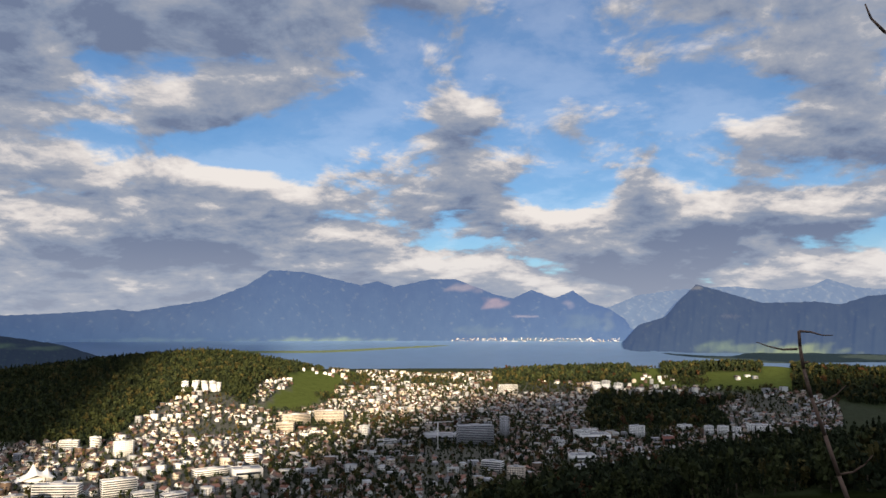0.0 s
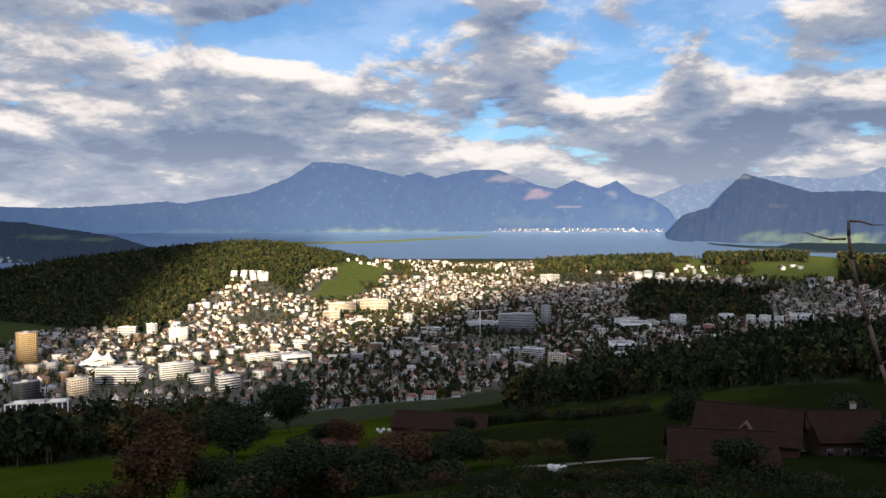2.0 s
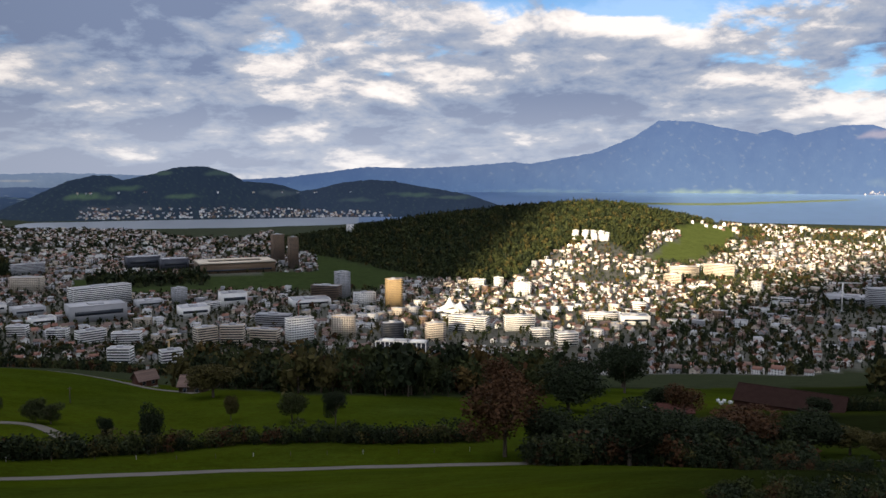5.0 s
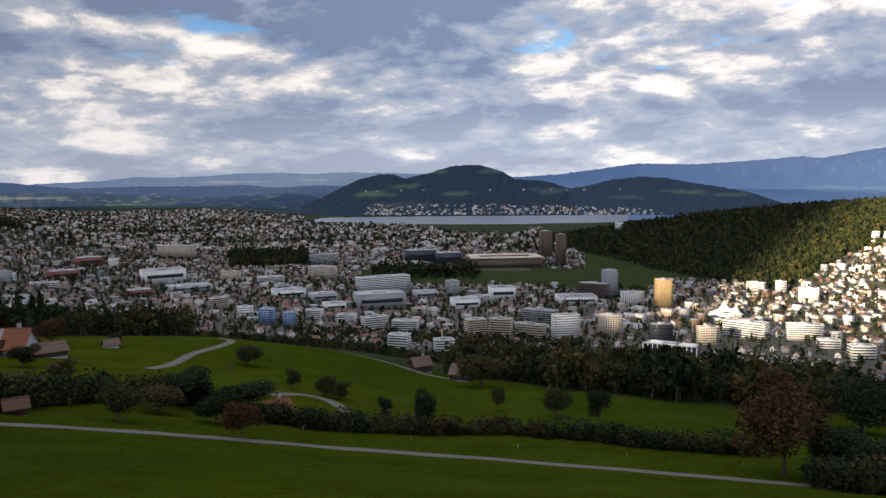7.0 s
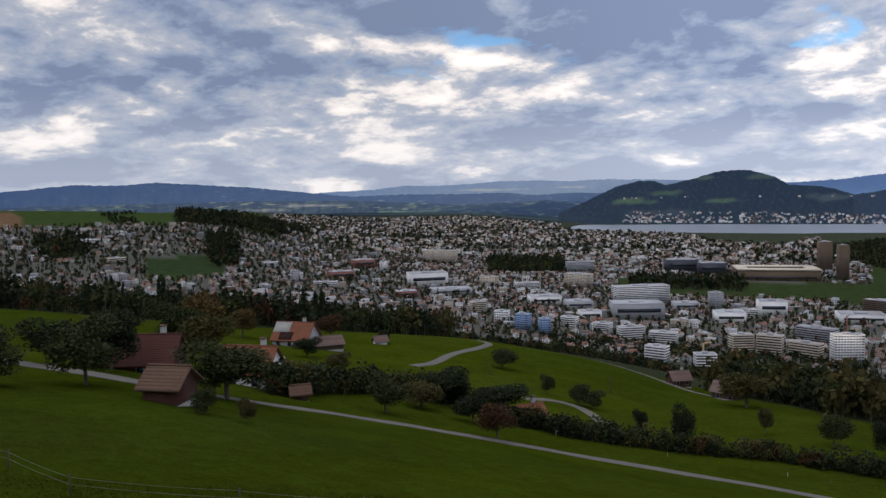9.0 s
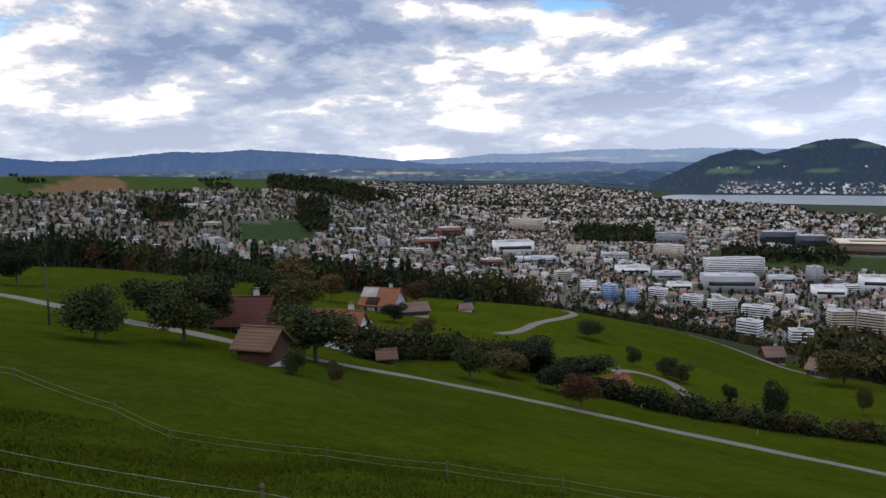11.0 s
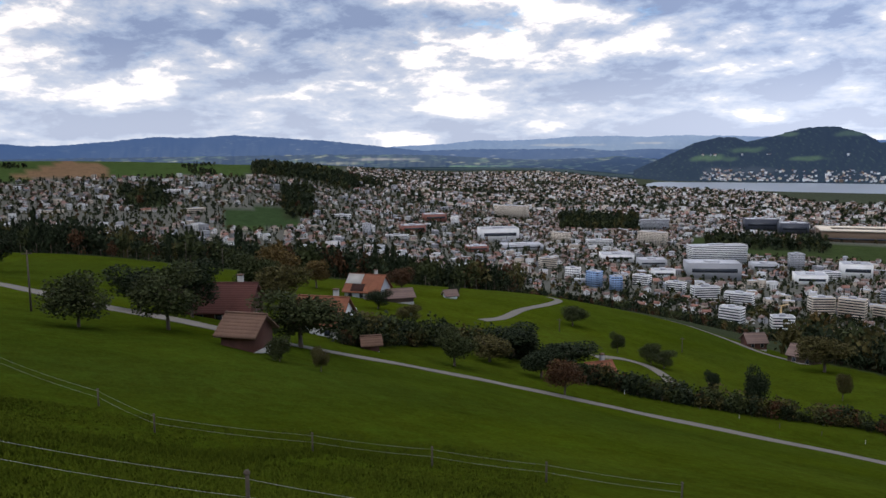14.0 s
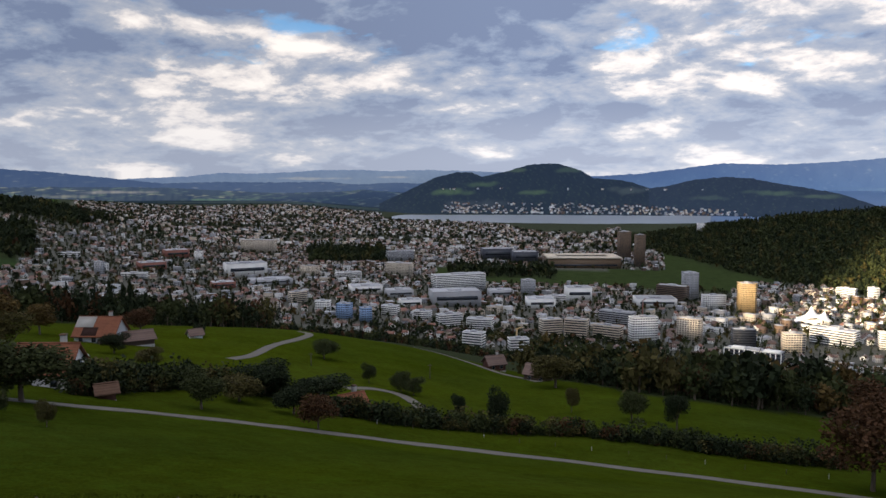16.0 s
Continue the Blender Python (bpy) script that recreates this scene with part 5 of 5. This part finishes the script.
hedge("bushes_near", "dark brushwood on the shaded slope below", [(6, -20.6), (1, -20.4), (-4, -20.2), (-9, -20.0), (-14, -19.8), (-20, -19.5), (-26, -19.4)], 0.9, 3, 60, 130, (2, 6, 0.5, 1, 0), 68)
hedge("brushwood", "dark brushwood on the steep slope close by", [(8, -21.6), (2, -21.8), (-5, -21.6), (-12, -21.4), (-20, -21.2), (-27, -21)], 0.7, 3, 30, 110, (2, 6, 0.5, 1, 0), 69)
hedge("hedge_field", "dark bushes along the field edge", [(0, -14.8), (-3, -14.4), (-6, -14.2), (-9, -13.8), (-11.5, -13.4)], 3.5, 3, 200, 420, (2, 6, 0.5, 0.5, 0), 65)

M_TIMBER = material("dark_red_timber", (0.085, 0.035, 0.024), 0.85, 0.25, 0.8, 12, 0.4)
M_TIMBER2 = material("brown_timber", (0.075, 0.05, 0.035), 0.85, 0.25, 0.8, 12, 0.4)
M_TILE = material("weathered_brown_tiles", (0.12, 0.068, 0.045), 0.85, 0.3, 0.6, 10, 0.5)
M_TILE_RED = material("dark_red_tiles", (0.075, 0.026, 0.020), 0.85, 0.25, 0.6, 10, 0.5)
M_TILE_ORANGE = material("orange_tiles", (0.20, 0.075, 0.04), 0.85, 0.4, 0.6, 10, 0.5)
# colour darkened for farm roofs in shade; also serves the dark roof patch
M_TILE_DARK = material("old_shaded_tiles", (0.034, 0.019, 0.016), 0.95, 0.3, 0.6, 10, 0.5, spec=0.05)
M_STONE = material("pale_plinth", (0.30, 0.29, 0.27), 0.85, 0.15, 0.6, 10, 0.3)


def tile_courses(w, d, h, top, over=0.6, pitch=0.45):
    """Stepped courses of roof tiles on both slopes."""
    out = []
    run = math.hypot(d / 2 + over, (top - h) * (1 + over / (d / 2)))
    n = int(run / pitch)
    for side in (-1, 1):
        for k in range(n):
            def at(f, lift):
                return side * (d / 2 + over) * (1 - f), h - over * (top - h) / (d / 2) + (top - h) * (1 + over / (d / 2)) * f + lift
            (y0, z0), (y1, z1) = at(k / n, 0.09), at((k + 1) / n, 0.02)
            a = w / 2 + over
            v = [(-a, y0, z0 - 0.09), (a, y0, z0 - 0.09), (a, y0, z0), (-a, y0, z0), (a, y1, z1), (-a, y1, z1)]
            out.append((v, [(0, 1, 2, 3), (3, 2, 4, 5)]))
    return out


def farmhouse(name, label, az, el, w, d, h, top, turn, wall, tiles, r0=70, r1=420, plinth=True, windows=True, sink=0.5):
    r = spot(az, el, r0, r1)
    b = thing(name, stand(az, r, turn, sink), label, name.replace("_", " "))
    part("wall", [prism(w, d, h, top)], wall, b)
    rf = part("roof", [gable(w, d, h, top, 0.6, 0.2)], tiles, b)
    tagged(part("tiling", tile_courses(w, d, h, top), tiles, rf), kind="stuff")
    part("ridge_cap", [(-w / 2 - 0.6, w / 2 + 0.6, -0.15, 0.15, top - 0.05, top + 0.14)], tiles, rf)
    if plinth:
        part("plinth", [(-w / 2 - 0.06, w / 2 + 0.06, -d / 2 - 0.06, d / 2 + 0.06, -1.5, 0.35)], M_STONE, b)
    if windows:
        n = max(2, int(w / 3))
        for i in range(n):
            x = -w / 2 + (i + 0.5) * w / n
            wi = part("window", [(x - 0.5, x + 0.5, -d / 2 - 0.06, -d / 2 + 0.1, 1.2, 2.4)], M_PANE, b)
            part("frame", [(x - 0.6, x + 0.6, -d / 2 - 0.05, -d / 2 + 0.1, 1.1, 1.2), (x - 0.6, x + 0.6, -d / 2 - 0.05, -d / 2 + 0.1, 2.4, 2.5), (x - 0.6, x - 0.5, -d / 2 - 0.05, -d / 2 + 0.1, 1.2, 2.4), (x + 0.5, x + 0.6, -d / 2 - 0.05, -d / 2 + 0.1, 1.2, 2.4)], M_STONE, wi)
        part("door", [(w / 2 - 0.1, w / 2 + 0.06, -0.6, 0.6, 0.1, 2.2)], M_TIMBER2, b)
        ch = part("chimney", [(w * 0.18, w * 0.18 + 0.8, 0.5, 1.3, h, top + 1.1)], M_STONE, rf)
        part("cap", [(w * 0.18 - 0.1, w * 0.18 + 0.9, 0.4, 1.4, top + 1.1, top + 1.25)], M_TILE, ch)
    return b


farmhouse("hut", "small dark red timber hut with tiled roof by the lane", 83.35, -14.35, 4.0, 4.4, 2.6, 4.2, -30, M_TIMBER, M_TILE, r1=118, windows=False, sink=0.05)
farmhouse("barn", "large barn with a dark red tiled roof behind trees", 84.6, -12.2, 9, 9, 3.0, 6.4, -18, M_TIMBER, M_TILE_RED, r0=106, r1=180)
farmhouse("farmhouse", "white farmhouse with an orange tiled roof beside the lane", 77.9, -13.6, 8.5, 7.5, 3.6, 7.2, -24, M_WALLS[0], M_TILE_ORANGE, r0=112, r1=200)
patched = farmhouse("farmhouse", "grey farmhouse with a patched orange and pale roof", 74.75, -11.1, 10.0, 9, 3.2, 7.0, -24, M_WALLS[2], M_TILE_ORANGE, r0=160, r1=320)
farmhouse("shed", "low dark timber shed beside the farmhouse", 73.3, -11.35, 13, 7, 2.0, 3.6, 12, M_TIMBER2, M_ROOFS[0], r0=160, r1=320, windows=False)
farmhouse("chapel", "tiny white wayside chapel on the meadow", 68.8, -11.25, 3.6, 2.8, 1.9, 3.1, 20, M_WALLS[0], M_ROOFS[0], r0=160, r1=320, windows=False)
farmhouse("beehive_shed", "little brown timber shed by the hedge", 74.6, -14.8, 2.4, 2.0, 2.0, 2.8, 8, M_TIMBER, M_TILE, r0=112, r1=200, windows=False)
farmhouse("cottage", "brown cottage with orange tiles among the hedges", 58.1, -16.7, 5.0, 4.4, 2.2, 3.9, 30, M_TIMBER2, M_TILE_ORANGE, r0=151, r1=260)
farmhouse("chalet", "dark brown timber chalet at the valley edge", 47.7, -13.9, 6.5, 6, 3.2, 5.6, 25, M_TIMBER, M_ROOFS[0], r0=200, r1=420)
farmhouse("chalet", "dark timber chalet beside the wood", 44.5, -14.6, 8, 6.5, 3.4, 6.0, -20, M_TIMBER2, M_ROOFS[0], r0=200, r1=420)
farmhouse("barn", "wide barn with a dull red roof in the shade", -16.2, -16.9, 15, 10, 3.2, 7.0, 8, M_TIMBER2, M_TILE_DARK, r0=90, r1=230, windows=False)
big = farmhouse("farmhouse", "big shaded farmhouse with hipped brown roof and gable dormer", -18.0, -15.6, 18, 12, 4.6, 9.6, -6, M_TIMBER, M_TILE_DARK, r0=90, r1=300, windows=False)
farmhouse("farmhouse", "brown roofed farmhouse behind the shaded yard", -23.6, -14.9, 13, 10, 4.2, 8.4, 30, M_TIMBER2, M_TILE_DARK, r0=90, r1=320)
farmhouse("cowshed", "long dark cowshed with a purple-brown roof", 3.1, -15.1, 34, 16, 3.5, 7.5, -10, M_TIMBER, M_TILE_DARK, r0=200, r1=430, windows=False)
farmhouse("shed", "small red roofed shed beside silage bales", 10.6, -16.1, 11, 6, 2.2, 3.6, 6, M_TIMBER, M_TILE_RED, r0=180, r1=400, windows=False)


def slope_slab(w, d, h, top, x0, x1, f0, f1, lift):
    """A slab lying on the front roof slope between two shares of its height."""
    def at(f, up):
        return -(d / 2 + 0.6) * (1 - f), h - 0.6 * (top - h) / (d / 2) + (top - h) * (1 + 0.6 / (d / 2)) * f + up
    v = []
    for up in (0.05, lift):
        (y0, z0), (y1, z1) = at(f0, up), at(f1, up)
        v += [(x0, y0, z0), (x1, y0, z0), (x1, y1, z1), (x0, y1, z1)]
    return v, BOX_F


part("patched_tiles", [slope_slab(10.0, 9, 3.2, 7.0, -5.5, -0.8, 0.45, 0.98, 0.16)], M_STONE, patched, "pale new tiles on the old roof")
part("dark_patch", [slope_slab(10.0, 9, 3.2, 7.0, -3.2, 0.6, 0.05, 0.44, 0.15)], M_TILE_DARK, patched, "dark weathered tiles")
dorm = part("dormer", [([(-1.6, -5.2, 5.4), (1.6, -5.2, 5.4), (0, -5.2, 7.2), (-1.6, -1.5, 5.4), (1.6, -1.5, 5.4), (0, -1.5, 7.2)], [(0, 1, 2), (3, 5, 4), (0, 2, 5, 3), (1, 4, 5, 2), (0, 3, 4, 1)])], M_TIMBER2, big, "timber gable dormer")
part("dormer_roof", [([(-2.0, -5.6, 5.2), (0, -5.6, 7.45), (0, -1.2, 7.45), (-2.0, -1.2, 5.2), (-2.0, -5.6, 5.0), (0, -5.6, 7.25), (0, -1.2, 7.25), (-2.0, -1.2, 5.0)], BOX_F), ([(0, -5.6, 7.45), (2.0, -5.6, 5.2), (2.0, -1.2, 5.2), (0, -1.2, 7.45), (0, -5.6, 7.25), (2.0, -5.6, 5.0), (2.0, -1.2, 5.0), (0, -1.2, 7.25)], BOX_F)], M_TILE, dorm)


def dome(n, r):
    """A rounded bale lying on its side."""
    a = np.linspace(0, 2 * np.pi, n, endpoint=False)
    v, f = [], []
    for x, k in ((-0.6, 0.82), (-0.5, 1.0), (0.5, 1.0), (0.6, 0.82)):
        v += [(x, r * k * math.cos(t), r + r * k * math.sin(t)) for t in a]
    for j in range(3):
        f += [(j * n + i, j * n + (i + 1) % n, (j + 1) * n + (i + 1) % n, (j + 1) * n + i) for i in range(n)]
    f += [tuple(range(n))[::-1], tuple(range(3 * n, 4 * n))]
    return v, f


M_WRAP = material("white_silage_wrap", (0.55, 0.56, 0.56), 0.4, 0.08, 2, 6, 0.1)
bale_v, bale_f = dome(14, 0.75)
for n, (az, el) in enumerate([(7.7, -15.1), (7.3, -15.1), (6.9, -15.15), (7.5, -15.25), (12.6, -16.0), (12.3, -16.0), (76.9, -12.2), (76.3, -12.2), (75.8, -12.2), (-4.72, -17.72), (-5.15, -17.75), (-5.6, -17.8)]):
    ob = mesh_object("silage_bale", bale_v, bale_f, [M_WRAP], smooth_=True)
    ob.matrix_world = stand(az, spot(az, el, 112, 430), 20 * n, 0.15)
    tagged(ob, "round silage bale in white wrap on the grass", "bale", "silage bales")

# ---- fence and poles ----
M_POST = material("weathered_fence_post", (0.07, 0.055, 0.04), 0.9, 0.3, 4, 8, 0.4)
M_WIRE = material("white_fence_tape", (0.22, 0.22, 0.20), 0.6, 0.1, 4, 8, 0.0)


def rod(p0, p1, r0, r1, n=8):
    p0, p1 = np.array(p0, float), np.array(p1, float)
    ax = (p1 - p0) / np.linalg.norm(p1 - p0)
    u = np.cross(ax, (0.31, 0.52, 0.21))
    u /= np.linalg.norm(u)
    w = np.cross(ax, u)
    a = np.arange(n) * 2 * np.pi / n
    ring = np.cos(a)[:, None] * u + np.sin(a)[:, None] * w
    v = np.concatenate([p0 + ring * r0, p1 + ring * r1])
    return v.tolist(), [(i, (i + 1) % n, n + (i + 1) % n, n + i) for i in range(n)] + [tuple(range(n))[::-1], tuple(range(n, 2 * n))]


def fence(label, posts, tall, wires, gauge=0.006):
    """Posts at bearings and distances, joined by slack wires."""
    b = thing("fence", pose(0, 0, 0), label, "fence")
    tops = []
    for az, r in posts:
        p = place(float(az), float(r), float(land(np.array(az), np.array(r))))
        part("post", [rod(p - (0, 0, 0.4), p + (0.02, 0.01, tall), 0.055, 0.045), rod(p + (0, 0, tall * 0.93), p + (0.02, 0.01, tall * 0.96), 0.07, 0.07)], M_POST, b)
        tops.append(p)
    for h in wires:
        pieces = []
        for p, q in zip(tops, tops[1:]):
            line = [p + (q - p) * t + np.array((0, 0, tall * h - 0.22 * 4 * t * (1 - t) * min(1, np.linalg.norm(q - p) / 20))) for t in np.linspace(0, 1, 9)]
            pieces += [rod(s, e, gauge, gauge, 5) for s, e in zip(line, line[1:])]
        part("wire", pieces, M_WIRE, b)


fence("weathered pasture fence with two white tapes", [(112, 24), (101.5, 19.5), (83.7, 16.6), (66, 14.5), (40, 14)], 1.1, (0.82, 0.45))
fence("thin pasture fence with white tape across the slope", [(104, 62), (99.1, 58), (93.3, 49), (89.85, 44), (79.0, 40.5), (70.2, 38), (61.7, 37), (52, 38)], 1.05, (0.85, 0.5), 0.006)
for az, el, tall in ((96.9, -11.1, 8.0), (87.2, -8.4, 7.5), (84.8, -8.9, 7.5), (52.35, -14.6, 4.5), (60.9, -13.6, 4.0)):
    r = spot(az, el, 110, 330)
    b = thing("utility_pole", stand(az, r), "slim wooden utility pole on the meadow", "pole", "utility poles")
    part("pole", [rod((0, 0, -0.6), (0, 0, tall), 0.14, 0.09)], M_POST, b)
    part("crossarm", [(-0.6, 0.6, -0.05, 0.05, tall - 0.5, tall - 0.38)], M_POST, b)
for n, az in enumerate(np.arange(25, 60, 2.6)):
    r = float(np.interp(az, KNOTS, LAYERS[4][0])) - 6
    ob = part("pasture_post", [rod((0, 0, -0.3), (0, 0, 1.15), 0.06, 0.05, 6)], M_STONE if n % 3 == 0 else M_POST, None)
    ob.matrix_world = stand(az, r)
    tagged(ob, "short pasture post before the hedge", "post", "pasture posts")

# ---- dead sapling close to the view point ----
M_TWIG = material("dead_grey_bark", (0.16, 0.105, 0.08), 0.85, 0.3, 20, 6, 0.5)


def make_sapling():
    R = 7.5

    def at(az, el, r=R):
        a = radians(az)
        return np.array((-math.sin(a) * r, math.cos(a) * r, CZ + r * math.tan(radians(el))))
    b = thing("dead_sapling", pose(0, 0, 0), "leafless dead sapling with broken top and bent twigs", "sapling")
    stem = [at(-30.60, -17.50), at(-26.98, -12.83), at(-26.48, -11.13), at(-25.87, -9.30), at(-25.18, -6.89), at(-24.50, -4.60), at(-24.10, -2.80), at(-23.93, -1.34), at(-23.91, -0.35)]
    foot = np.array((stem[0][0] * 1.02, stem[0][1] * 1.02, float(height(-30.8, R)) - 0.3))
    stem = [foot] + stem
    part("stem", [rod(p, q, 0.021 - 0.0009 * i, 0.0201 - 0.0009 * i) for i, (p, q) in enumerate(zip(stem, stem[1:]))], M_TWIG, b)
    for run in ([(-23.91, -0.38), (-24.58, -0.42), (-25.24, -0.63), (-25.9, -0.63)],
                [(-23.79, -1.52), (-22.87, -1.57), (-22.01, -1.36), (-21.32, -1.1)],
                [(-24.59, -5.03), (-25.32, -4.75), (-25.98, -4.29), (-26.48, -3.74)],
                [(-25.94, -9.19), (-26.68, -8.99), (-27.33, -8.5), (-27.82, -7.88)],
                [(-24.04, -2.43), (-24.48, -2.32)]):
        pts = [at(a, e) for a, e in run]
        part("twig", [rod(p, q, 0.011 - 0.0025 * i, 0.0085 - 0.0025 * i, 6) for i, (p, q) in enumerate(zip(pts, pts[1:]))], M_TWIG, b)
    # a taller neighbour whose tip hangs into the view
    c = thing("dead_sapling", pose(0, 0, 0), "tall thin leafless sapling with a hooked tip", "sapling")
    pts = [np.array((*(at(-36, 0)[:2]), float(height(-36, R)) - 0.3)), at(-35, 2), at(-33.5, 11), at(-31, 17), at(-29.6, 18.0), at(-28.9, 18.9), at(-28.6, 19.8)]
    part("stem", [rod(p, q, 0.03 - 0.004 * i, 0.026 - 0.004 * i, 7) for i, (p, q) in enumerate(zip(pts, pts[1:]))], M_TWIG, c)


make_sapling()


# ---- grass ----
def make_grass():
    rng = np.random.RandomState(7)
    n = 60000
    az, r = 60 + 48 * rng.rand(n) ** 0.8, 8 + 40 * rng.rand(n) ** 1.5
    keep = wave(az, r, 2.2, 41) + 2.4 * rng.rand(n) > 0.9
    az, r = az[keep], r[keep]
    n = len(az)
    a = np.radians(az)
    p = np.stack([-np.sin(a) * r, np.cos(a) * r, land(az, r) - 0.02], -1)
    soup = Soup()
    for k in range(5):
        d = rng.uniform(0, 6.283, n)
        h = rng.uniform(0.05, 0.17, n) * (1 + 0.5 * np.clip(wave(az, r, 3.1, 42), -0.5, 1))
        w = 0.008 + 0.0006 * r
        lean = rng.uniform(0.02, 0.14, n)
        o = p + np.stack([rng.uniform(-0.15, 0.15, n), rng.uniform(-0.15, 0.15, n), np.zeros(n)], -1)
        sx, sy = np.cos(d) * w, np.sin(d) * w
        v = np.stack([o + np.stack([-sx, -sy, 0 * h], -1), o + np.stack([sx, sy, 0 * h], -1), o + np.stack([sx * 0.2 - np.sin(d) * lean, sy * 0.2 + np.cos(d) * lean, h], -1)], 1)
        soup.add(v, [(0, 1, 2)], 0)
    ob = soup.make("grass", [material("meadow_grass", (0.043, 0.056, 0.006), 0.9, 0.25, 0.4, 8, 0, island=0.5, spec=0.0)])
    tagged(ob, "rough grass tufts on the steep meadow", "grass", kind="stuff")


make_grass()
